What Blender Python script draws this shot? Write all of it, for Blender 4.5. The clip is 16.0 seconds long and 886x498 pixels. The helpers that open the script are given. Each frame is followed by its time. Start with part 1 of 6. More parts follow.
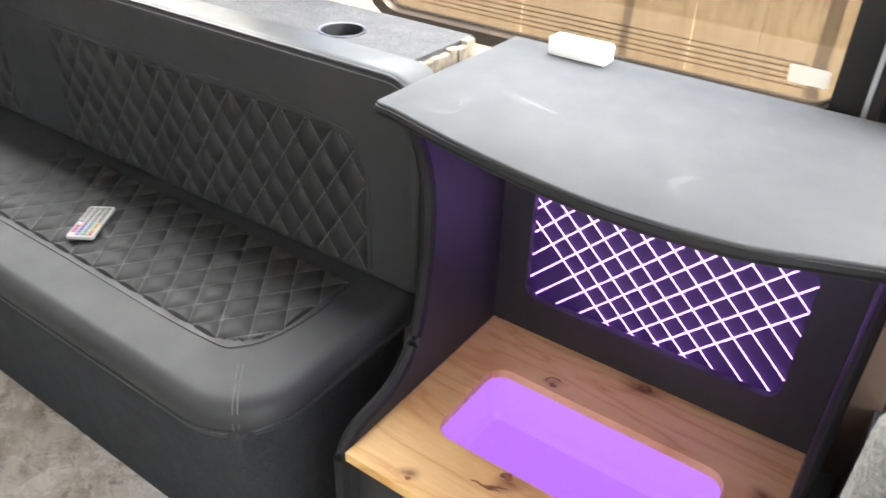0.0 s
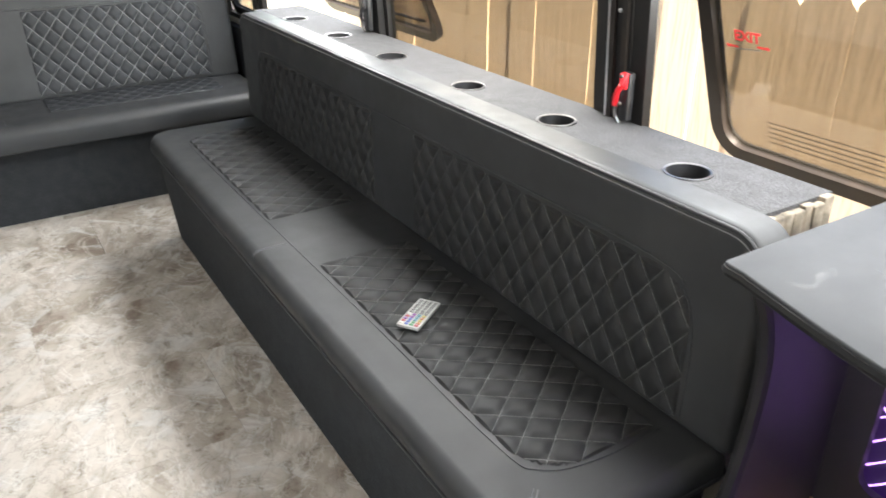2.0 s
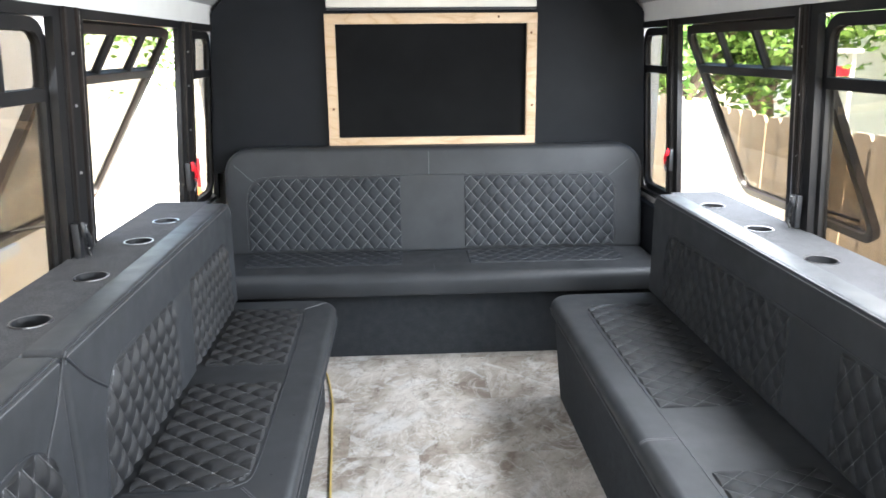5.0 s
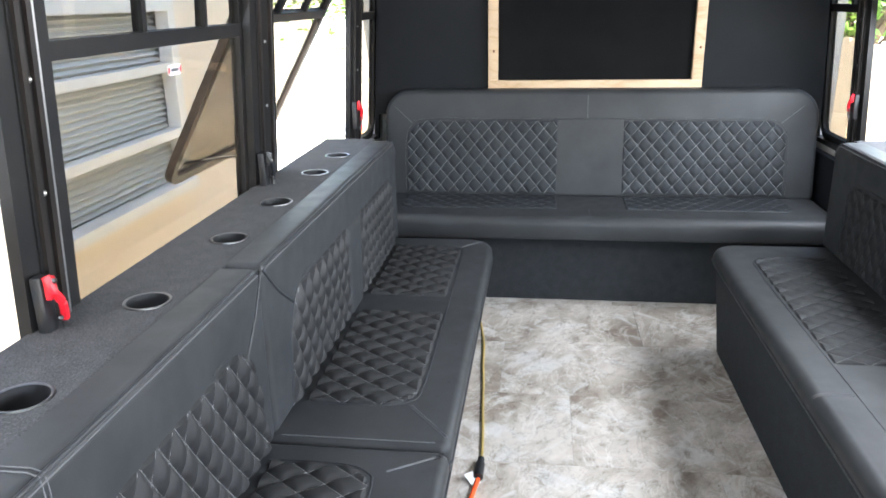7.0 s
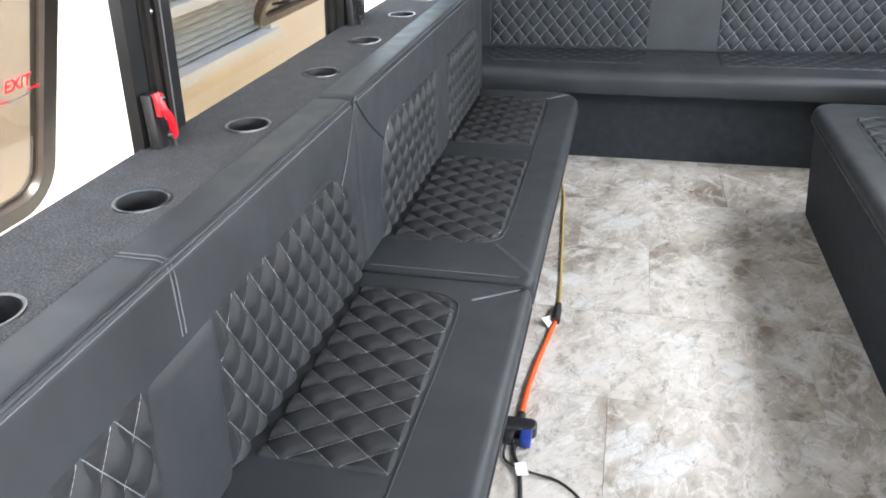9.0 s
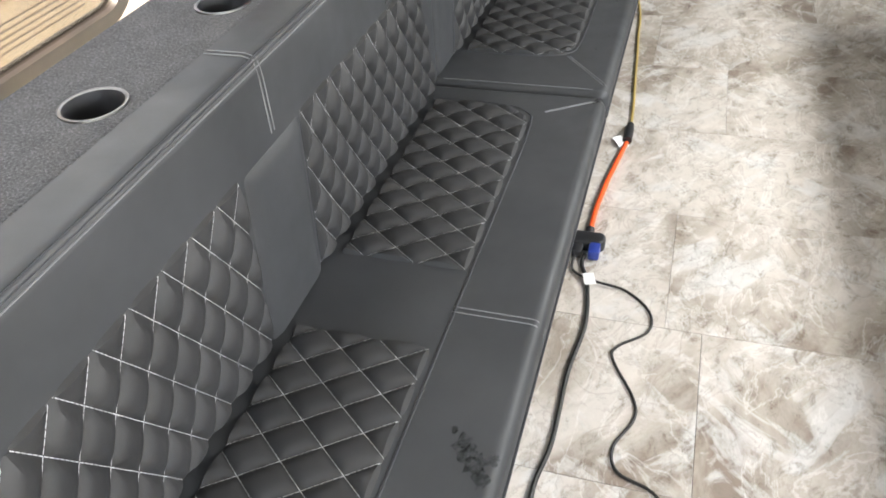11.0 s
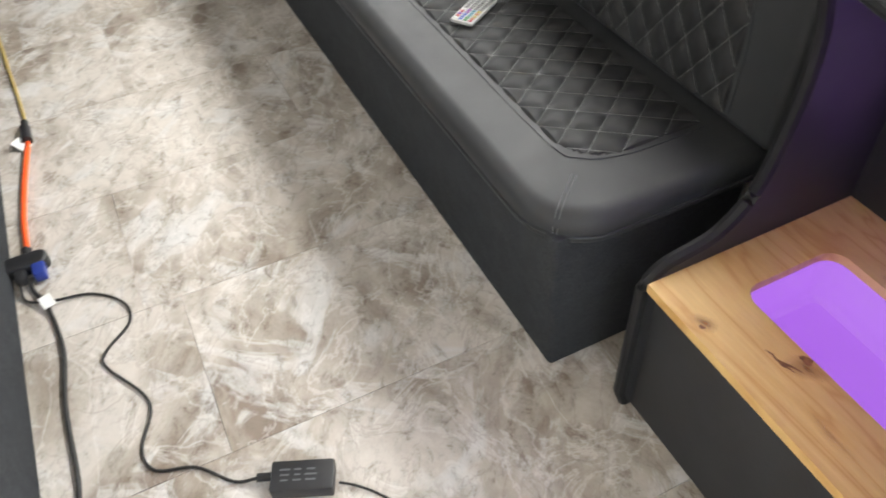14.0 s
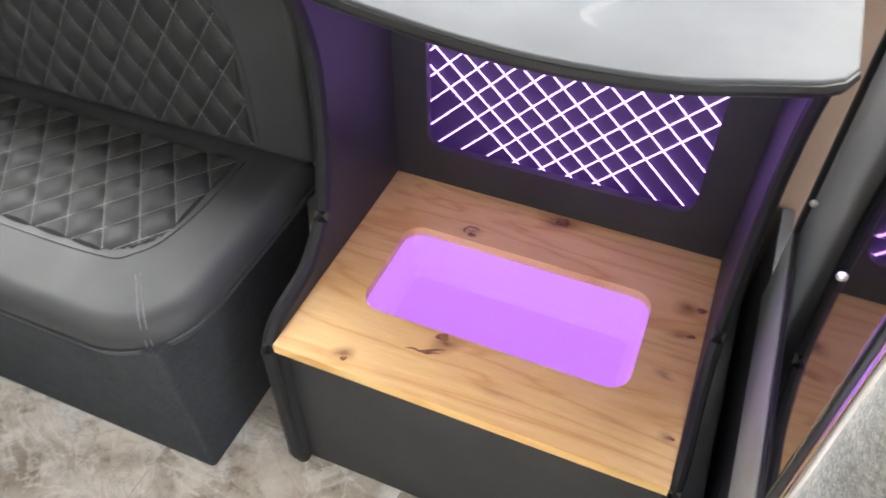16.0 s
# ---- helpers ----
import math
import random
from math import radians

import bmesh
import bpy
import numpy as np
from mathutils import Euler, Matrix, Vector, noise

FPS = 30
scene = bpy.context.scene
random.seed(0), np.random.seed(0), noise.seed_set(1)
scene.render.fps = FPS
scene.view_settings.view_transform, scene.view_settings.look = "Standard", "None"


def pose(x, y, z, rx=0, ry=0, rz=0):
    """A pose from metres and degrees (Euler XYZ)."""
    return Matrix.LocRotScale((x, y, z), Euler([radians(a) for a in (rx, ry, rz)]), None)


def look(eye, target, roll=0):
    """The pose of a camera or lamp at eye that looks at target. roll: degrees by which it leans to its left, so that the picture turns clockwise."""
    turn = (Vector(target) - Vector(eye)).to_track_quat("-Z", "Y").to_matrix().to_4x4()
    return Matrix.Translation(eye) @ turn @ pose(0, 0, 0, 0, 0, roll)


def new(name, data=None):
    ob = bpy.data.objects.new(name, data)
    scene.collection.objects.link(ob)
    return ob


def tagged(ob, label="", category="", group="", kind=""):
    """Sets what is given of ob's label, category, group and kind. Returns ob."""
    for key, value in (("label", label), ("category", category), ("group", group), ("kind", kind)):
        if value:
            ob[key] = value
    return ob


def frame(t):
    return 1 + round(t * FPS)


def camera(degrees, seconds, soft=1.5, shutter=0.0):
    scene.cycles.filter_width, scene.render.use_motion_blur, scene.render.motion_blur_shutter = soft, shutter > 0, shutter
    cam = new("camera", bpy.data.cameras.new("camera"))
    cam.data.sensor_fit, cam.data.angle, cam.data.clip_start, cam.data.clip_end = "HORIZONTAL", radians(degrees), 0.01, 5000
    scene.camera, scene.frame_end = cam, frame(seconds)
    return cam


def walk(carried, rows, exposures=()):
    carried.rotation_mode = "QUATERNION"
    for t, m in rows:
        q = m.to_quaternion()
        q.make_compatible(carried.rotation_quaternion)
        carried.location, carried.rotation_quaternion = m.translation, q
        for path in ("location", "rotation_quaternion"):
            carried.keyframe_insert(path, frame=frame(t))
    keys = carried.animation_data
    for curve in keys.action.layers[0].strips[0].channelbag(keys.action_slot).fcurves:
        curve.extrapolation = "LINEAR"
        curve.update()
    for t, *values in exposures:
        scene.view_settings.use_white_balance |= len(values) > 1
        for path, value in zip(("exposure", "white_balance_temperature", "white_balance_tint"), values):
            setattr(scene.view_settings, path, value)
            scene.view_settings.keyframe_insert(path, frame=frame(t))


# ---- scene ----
EXPOSURES = [(0, 3.8, 6900, 10), (0.5, 3.6, 6900, 10), (3.0, 3.5, 6900, 10), (4.2, 3.55, 6250, 10), (6.3, 3.5, 6120, 10), (10.2, 3.55, 6550, 10), (12.3, 3.55, 7200, 10), (13.6, 3.5, 7100, 10), (14.5, 3.33, 6950, 10), (15.3, 3.48, 6900, 10), (16, 4.05, 6900, 10)]
cam = camera(60.6, 16.0, 1.6, 0.3)

PATH = [
    (0, (-0.05, 1.172, 1.354), (1.34, 2.111, 0.264), 2.2),
    (0.5, (-0.076, 1.183, 1.368), (1.225, 2.305, 0.344), 0.7),
    (1, (-0.097, 1.218, 1.389), (1.114, 2.474, 0.412), 0.2),
    (1.5, (-0.082, 1.233, 1.41), (1.016, 2.616, 0.471), 0.5),
    (2, (-0.083, 1.246, 1.427), (0.858, 2.765, 0.529), -0.3),
    (2.5, (-0.074, 1.259, 1.458), (0.714, 2.892, 0.614), -0.6),
    (3, (-0.068, 1.285, 1.473), (0.537, 3.033, 0.712), -0.9),
    (3.5, (-0.085, 1.296, 1.489), (0.341, 3.135, 0.829), -0.8),
    (4, (-0.114, 1.306, 1.512), (0.194, 3.201, 0.952), -0.2),
    (4.2, (-0.121, 1.306, 1.513), (0.142, 3.218, 0.990), -0.2),
    (6.3, (-0.249, 1.285, 1.487), (-0.389, 3.214, 0.98), -1.2),
    (6.5, (-0.249, 1.274, 1.485), (-0.435, 3.192, 0.948), -1.2),
    (7, (-0.258, 1.266, 1.469), (-0.509, 3.148, 0.841), -1.1),
    (7.5, (-0.267, 1.26, 1.453), (-0.55, 3.105, 0.735), -1.0),
    (8, (-0.276, 1.246, 1.443), (-0.597, 3.055, 0.654), -1.1),
    (8.5, (-0.28, 1.226, 1.424), (-0.654, 2.994, 0.568), -1.4),
    (9, (-0.288, 1.211, 1.4), (-0.709, 2.929, 0.466), -1.7),
    (9.5, (-0.289, 1.188, 1.388), (-0.766, 2.848, 0.379), -2.4),
    (10, (-0.295, 1.163, 1.368), (-0.842, 2.757, 0.291), -3.4),
    (10.2, (-0.297, 1.156, 1.366), (-0.868, 2.715, 0.252), -3.7),
    (12.3, (-0.243, 1.118, 1.366), (-0.522, 2.49, -0.061), -6.7),
    (12.5, (-0.208, 1.109, 1.365), (-0.407, 2.498, -0.06), -6.3),
    (13, (-0.159, 1.132, 1.365), (-0.125, 2.525, -0.069), -6.0),
    (13.5, (-0.098, 1.14, 1.362), (0.182, 2.5, -0.077), -5.9),
    (14, (-0.07, 1.157, 1.37), (0.491, 2.421, -0.075), -3.3),
    (14.5, (-0.047, 1.168, 1.367), (0.728, 2.329, -0.065), -2.4),
    (15, (-0.026, 1.19, 1.364), (0.952, 2.202, -0.057), -2.1),
    (15.5, (0.003, 1.22, 1.35), (1.165, 2.007, -0.075), -1.8),
    (16, (0.018, 1.25, 1.342), (1.306, 1.792, -0.088), 0.1),
]
walk(cam, [(t, look(eye, target, roll)) for t, eye, target, roll in PATH], EXPOSURES)

# ---- world and light ----
world = bpy.data.worlds.new("World")
scene.world = world
world.use_nodes = True
wn = world.node_tree
sky = wn.nodes.new("ShaderNodeTexSky")
sky.sky_type = "NISHITA"
sky.sun_disc = False
WATTS_EAST, WATTS_WEST, WATTS_FRONT = 4.35, 0.62, 0.85
EAST_SHARE = {-0.37: 1.9, 0.65: 1.2, 1.87: 0.6, 3.07: 1.1, 4.27: 0.82}   # hand-set: front two raised for entrance light, 1.87 cut by the cabinet
SUN_EL, SUN_AZ = radians(58), radians(189)
sky.sun_elevation, sky.sun_rotation = SUN_EL, SUN_AZ
wn.links.new(sky.outputs[0], wn.nodes["Background"].inputs[0])
wn.nodes["Background"].inputs[1].default_value = 0.15
sun = new("sun", bpy.data.lights.new("sun", "SUN"))
sun.data.energy, sun.data.angle, sun.data.color = 5.0, radians(0.6), (1.0, 0.95, 0.86)
sun_from = Vector((math.sin(SUN_AZ) * math.cos(SUN_EL), math.cos(SUN_AZ) * math.cos(SUN_EL), math.sin(SUN_EL)))
sun.matrix_world = look(sun_from * 30, (0, 0, 0))

# added area lamps stand in for sky light in the windows and unseen windscreen
SKY_TINT = (0.92, 0.96, 1.0)


def sky_window(name, eye, target, w, h, watts):
    lamp = new(name, bpy.data.lights.new(name, "AREA"))
    lamp.data.shape, lamp.data.size, lamp.data.size_y = "RECTANGLE", w, h
    lamp.data.energy, lamp.data.color = watts, SKY_TINT
    lamp.matrix_world = look(eye, target)


for side in (-1, 1):
    for y in (-0.37, 0.65, 1.87, 3.07, 4.27):
        sky_window("window_daylight", (side * 1.19, y, 1.33), (0, y, 0.45 if side > 0 else 0.8), 1.0, 0.50, WATTS_EAST * EAST_SHARE[y] if side > 0 else WATTS_WEST)
sky_window("windscreen_daylight", (0, -0.98, 1.25), (0, 2, 0.9), 2.0, 0.95, WATTS_FRONT)

LED = (0.30, 0.07, 1.0)

# ---- materials ----


def mat(name, color, rough=0.5, metal=0.0, spec=0.5):
    m = bpy.data.materials.new(name)
    m.use_nodes = True
    b = m.node_tree.nodes["Principled BSDF"]
    b.inputs["Base Color"].default_value = (*color, 1)
    b.inputs["Roughness"].default_value = rough
    b.inputs["Metallic"].default_value = metal
    b.inputs["Specular IOR Level"].default_value = spec
    return m


def node(m, kind, **inputs):
    n = m.node_tree.nodes.new(kind)
    for k, v in inputs.items():
        n.inputs[k.replace("_", " ")].default_value = v
    return n


def link(m, a, b):
    m.node_tree.links.new(a, b)


def bsdf(m):
    return m.node_tree.nodes["Principled BSDF"]


def ramp(m, fac, stops):
    r = m.node_tree.nodes.new("ShaderNodeValToRGB")
    while len(r.color_ramp.elements) < len(stops):
        r.color_ramp.elements.new(0.5)
    for e, (p, c) in zip(r.color_ramp.elements, stops):
        e.position, e.color = p, (*c, 1)
    link(m, fac, r.inputs[0])
    return r.outputs[0]


def coords(m, scale=(1, 1, 1), kind="Object", rot=(0, 0, 0)):
    tc = m.node_tree.nodes.new("ShaderNodeTexCoord")
    mp = m.node_tree.nodes.new("ShaderNodeMapping")
    mp.inputs["Scale"].default_value = scale
    mp.inputs["Rotation"].default_value = rot
    link(m, tc.outputs[kind], mp.inputs[0])
    return mp.outputs[0]


def noise_tex(m, vec, scale, detail=4.0, rough=0.55, dist=0.0):
    n = node(m, "ShaderNodeTexNoise", Scale=scale, Detail=detail, Roughness=rough, Distortion=dist)
    link(m, vec, n.inputs["Vector"])
    return n.outputs["Fac"]


def bump(m, height, strength=0.2, distance=0.002):
    b = node(m, "ShaderNodeBump", Strength=strength, Distance=distance)
    link(m, height, b.inputs["Height"])
    link(m, b.outputs[0], bsdf(m).inputs["Normal"])


def mottled(name, c1, c2, scale=8, rough=0.6, bump_scale=200, bump_strength=0.2, bump_dist=0.001, spec=0.5, metal=0.0, rough_var=0.0):
    m = mat(name, c1, rough, metal, spec)
    v = coords(m)
    n = noise_tex(m, v, scale, 5)
    link(m, ramp(m, n, [(0.3, c1), (0.7, c2)]), bsdf(m).inputs["Base Color"])
    if bump_strength:
        bump(m, noise_tex(m, v, bump_scale, 3), bump_strength, bump_dist)
    if rough_var:
        mr = node(m, "ShaderNodeMapRange", From_Min=0.3, From_Max=0.7, To_Min=rough - rough_var, To_Max=rough + rough_var)
        link(m, noise_tex(m, v, scale * 3, 4), mr.inputs[0])
        link(m, mr.outputs[0], bsdf(m).inputs["Roughness"])
    return m


def leather_material(name, dark, light, rough=0.52, spec=0.30):
    m = mottled(name, dark, light, 5, rough, 900, 0.15, 0.0005, spec, 0.0, 0.06)
    return m


def quilt_material(name, dark, light, thread, width):
    """Leather with dashed thread along the two diagonals of the UV grid."""
    m = leather_material(name, dark, light, 0.56, 0.24)
    uv = m.node_tree.nodes.new("ShaderNodeUVMap")
    sep = m.node_tree.nodes.new("ShaderNodeSeparateXYZ")
    link(m, uv.outputs[0], sep.inputs[0])

    def op(kind, a, b=None):
        n = m.node_tree.nodes.new("ShaderNodeMath")
        n.operation = kind
        for i, x in enumerate((a, b)):
            if x is None:
                continue
            if isinstance(x, (int, float)):
                n.inputs[i].default_value = x
            else:
                link(m, x, n.inputs[i])
        return n.outputs[0]

    lines = []
    for sign, dash in (("ADD", "SUBTRACT"), ("SUBTRACT", "ADD")):
        a = op(sign, sep.outputs[0], sep.outputs[1])
        d = op("ABSOLUTE", op("SUBTRACT", op("FRACT", op("ADD", a, 100.5)), 0.5))
        on_line = op("LESS_THAN", d, width)
        b = op(dash, sep.outputs[0], sep.outputs[1])
        gap = op("GREATER_THAN", op("FRACT", op("MULTIPLY", op("ADD", b, 100.0), 7.0)), 0.2)
        lines.append(op("MULTIPLY", on_line, gap))
    mask = op("MAXIMUM", lines[0], lines[1])
    mix = m.node_tree.nodes.new("ShaderNodeMix")
    mix.data_type = "RGBA"
    base = bsdf(m).inputs["Base Color"].links[0].from_socket
    link(m, mask, mix.inputs[0])
    link(m, base, mix.inputs[6])
    mix.inputs[7].default_value = (*thread, 1)
    link(m, mix.outputs[2], bsdf(m).inputs["Base Color"])
    return m


M_LEATHER = leather_material("black vinyl", (0.0235, 0.0245, 0.0258), (0.0355, 0.0365, 0.0385))
# seat shade is put into the quilts: base darker than the plain vinyl
M_QUILT = quilt_material("quilted vinyl", (0.0185, 0.0183, 0.0187), (0.0285, 0.028, 0.0285), (0.34, 0.34, 0.35), 0.0105)
# right bench lies in shade: same vinyl, base darkened further
M_QUILT_DARK = quilt_material("shaded quilted vinyl with dark thread", (0.016, 0.0163, 0.017), (0.0235, 0.024, 0.025), (0.17, 0.17, 0.17), 0.0115)
# rear bench copy of the vinyl, base darkened for the dimmer end
M_QUILT_REAR = quilt_material("darkened quilted vinyl with grey thread", (0.0165, 0.0178, 0.020), (0.025, 0.027, 0.030), (0.24, 0.24, 0.245), 0.015)
M_THREAD = mat("grey thread", (0.125, 0.125, 0.13), 0.7)
M_PIPING = leather_material("black piping", (0.022, 0.023, 0.026), (0.034, 0.035, 0.038), 0.4)


def carpet_material(name, c1, c2, c3):
    m = mat(name, c1, 0.95, 0, 0.2)
    v = coords(m)
    fine = noise_tex(m, v, 260, 3, 0.7)
    col = ramp(m, fine, [(0.3, c1), (0.55, c2), (0.78, c3)])
    big = noise_tex(m, v, 22, 8, 0.65)
    mix = m.node_tree.nodes.new("ShaderNodeMix")
    mix.data_type, mix.blend_type = "RGBA", "MULTIPLY"
    mix.inputs[0].default_value = 0.4
    link(m, col, mix.inputs[6])
    link(m, ramp(m, big, [(0.35, (0.5, 0.5, 0.51)), (0.65, (1.15, 1.15, 1.15))]), mix.inputs[7])
    link(m, mix.outputs[2], bsdf(m).inputs["Base Color"])
    bump(m, fine, 0.6, 0.003)
    return m


M_CARPET = carpet_material("charcoal carpet", (0.034, 0.034, 0.0355), (0.076, 0.0755, 0.078), (0.165, 0.163, 0.164))
M_CARPET_BASE = carpet_material("black carpet", (0.020, 0.022, 0.024), (0.035, 0.037, 0.040), (0.062, 0.064, 0.067))
M_FELT = carpet_material("light grey carpet", (0.13, 0.127, 0.12), (0.21, 0.207, 0.20), (0.30, 0.297, 0.29))
M_PANEL = mottled("charcoal wall vinyl", (0.009, 0.0098, 0.0115), (0.0125, 0.0135, 0.016), 3, 0.6, 700, 0.2, 0.0006, 0.12)
M_BOARD = mottled("black board", (0.005, 0.005, 0.0053), (0.008, 0.008, 0.0083), 6, 0.9, 300, 0.2, 0.0006, 0.1)
M_BLACKWOOD = mottled("black painted plywood", (0.014, 0.014, 0.016), (0.024, 0.024, 0.026), 7, 0.5, 120, 0.2, 0.001)
M_FRAME = mottled("black window metal", (0.007, 0.007, 0.0075), (0.015, 0.0135, 0.013), 9, 0.5, 150, 0.1, 0.0006, 0.25)
M_RUBBER = mat("black rubber", (0.015, 0.014, 0.014), 0.6)
M_BRONZE = mottled("dark bronze anodised frame", (0.013, 0.011, 0.010), (0.026, 0.020, 0.017), 12, 0.4, 150, 0.1, 0.0006, 0.35, 0.15)
M_CHROME = mat("chrome", (0.75, 0.75, 0.76), 0.12, 1.0)
M_ALU = mat("bright aluminium", (0.7, 0.7, 0.7), 0.3, 1.0)
M_RED = mottled("red plastic", (0.55, 0.01, 0.02), (0.62, 0.015, 0.025), 20, 0.35, 200, 0.05)
M_REDPRINT = mat("red print", (0.75, 0.02, 0.03), 0.5)
M_WHITEPRINT = mat("white print", (0.8, 0.8, 0.78), 0.5)
# ceiling is out of view; its grey is set to limit bounced light
M_CEIL = mottled("grey headliner", (0.36, 0.355, 0.34), (0.42, 0.415, 0.40), 4, 0.85, 300, 0.15, 0.001)
M_WALL = mottled("white wall liner", (0.66, 0.65, 0.62), (0.75, 0.74, 0.71), 4, 0.6, 200, 0.1, 0.001)
M_CREAM = mottled("cream board", (0.62, 0.58, 0.50), (0.72, 0.68, 0.60), 4, 0.6, 100, 0.1, 0.001)
M_BLACKPLASTIC = mottled("black plastic", (0.012, 0.012, 0.013), (0.02, 0.02, 0.022), 30, 0.4, 300, 0.1)
M_CABLE = mat("black cable", (0.015, 0.014, 0.013), 0.45)
M_YELLOWCABLE = mat("yellow cable jacket", (0.42, 0.30, 0.09), 0.5)
M_ORANGECABLE = mat("orange cable jacket", (0.85, 0.10, 0.015), 0.4)
M_BLUE = mat("blue plastic", (0.02, 0.04, 0.22), 0.35)
M_LABEL = mat("white paper label", (0.75, 0.75, 0.73), 0.6)
M_LAMINATE = mottled("grey vinyl covered top", (0.044, 0.046, 0.050), (0.054, 0.056, 0.060), 6, 0.62, 500, 0.1, 0.0004, 0.12, 0, 0.05)
M_EDGE = mottled("black edge vinyl", (0.010, 0.010, 0.011), (0.016, 0.016, 0.017), 10, 0.5, 300, 0.1, 0.001, 0.2)
M_PALE = mottled("pale laminate edge", (0.17, 0.18, 0.17), (0.24, 0.25, 0.24), 6, 0.4)
M_RAWEND = mottled("raw plywood and felt edge", (0.10, 0.085, 0.065), (0.26, 0.22, 0.17), 40, 0.95, 90, 0.6, 0.004)
M_BROWN = mottled("brown vinyl lining", (0.10, 0.065, 0.05), (0.14, 0.095, 0.075), 5, 0.5, 200, 0.1)
M_MARK = mat("pale scuff", (0.10, 0.104, 0.11), 0.6)


def worn_material(name, color, scale, low, high, cover=0.8):
    """A patchy film: opaque where the noise is high, clear where it is low."""
    m = mat(name, color, 0.7)
    v = coords(m)
    tr = m.node_tree.nodes.new("ShaderNodeBsdfTransparent")
    mx = m.node_tree.nodes.new("ShaderNodeMixShader")
    link(m, ramp(m, noise_tex(m, v, scale, 6, 0.7), [(low, (0, 0, 0)), (high, (cover,) * 3)]), mx.inputs[0])
    link(m, tr.outputs[0], mx.inputs[1])
    link(m, bsdf(m).outputs[0], mx.inputs[2])
    link(m, mx.outputs[0], m.node_tree.nodes["Material Output"].inputs[0])
    return m


M_STAIN = worn_material("dark stain", (0.006, 0.006, 0.006), 60, 0.36, 0.60)
M_SCUFF = worn_material("chalky scuff", (0.26, 0.26, 0.26), 70, 0.34, 0.80, 0.45)


def wood_material(name, c1, c2, c3, axis_scale):
    """Flamed softwood; axis_scale squeezes the grain along the board."""
    m = mat(name, c1, 0.5)
    v = coords(m, axis_scale)
    big = noise_tex(m, v, 1.6, 3, 0.5, 0.6)
    rings = node(m, "ShaderNodeMath")
    rings.operation = "MULTIPLY"
    rings.inputs[1].default_value = 7.0
    link(m, big, rings.inputs[0])
    fr = node(m, "ShaderNodeMath")
    fr.operation = "PINGPONG"
    fr.inputs[1].default_value = 0.5
    link(m, rings.outputs[0], fr.inputs[0])
    col = ramp(m, fr.outputs[0], [(0.0, c3), (0.12, c2), (0.5, c1)])
    g = noise_tex(m, v, 18, 5, 0.7)
    mix = m.node_tree.nodes.new("ShaderNodeMix")
    mix.data_type, mix.blend_type = "RGBA", "MULTIPLY"
    mix.inputs[0].default_value = 0.5
    link(m, col, mix.inputs[6])
    link(m, ramp(m, g, [(0.3, (0.82, 0.78, 0.74)), (0.7, (1.05, 1.05, 1.05))]), mix.inputs[7])
    link(m, mix.outputs[2], bsdf(m).inputs["Base Color"])
    bump(m, g, 0.1, 0.001)
    return m


M_PINE = wood_material("pine", (0.64, 0.43, 0.175), (0.60, 0.375, 0.14), (0.52, 0.295, 0.095), (7, 0.9, 2))
M_PINE_FRAME = wood_material("pale pine", (0.62, 0.46, 0.30), (0.59, 0.42, 0.26), (0.52, 0.35, 0.20), (1.2, 5, 5))


def halo_material():
    """Resin-dark wood round a knot, fading out by the mesh's own strength attribute."""
    m = mat("resinous wood", (0.36, 0.15, 0.05), 0.5)
    at = m.node_tree.nodes.new("ShaderNodeAttribute")
    at.attribute_name = "strength"
    n = ramp(m, noise_tex(m, coords(m, (9, 2, 2)), 14, 5, 0.6), [(0.3, (0.45, 0.45, 0.45)), (0.65, (1, 1, 1))])
    mul = m.node_tree.nodes.new("ShaderNodeMath")
    mul.operation = "MULTIPLY"
    link(m, at.outputs["Fac"], mul.inputs[0])
    link(m, n, mul.inputs[1])
    tr = m.node_tree.nodes.new("ShaderNodeBsdfTransparent")
    mx = m.node_tree.nodes.new("ShaderNodeMixShader")
    link(m, mul.outputs[0], mx.inputs[0])
    link(m, tr.outputs[0], mx.inputs[1])
    link(m, bsdf(m).outputs[0], mx.inputs[2])
    link(m, mx.outputs[0], m.node_tree.nodes["Material Output"].inputs[0])
    return m


M_HALO = halo_material()
M_KNOT = mottled("dark knot", (0.05, 0.022, 0.012), (0.26, 0.11, 0.04), 90, 0.5)
M_RIM = mat("dark chrome", (0.115, 0.112, 0.112), 0.30, 1.0)
M_FENCE = wood_material("weathered cedar", (0.66, 0.555, 0.425), (0.60, 0.49, 0.365), (0.48, 0.375, 0.265), (12, 12, 0.7))


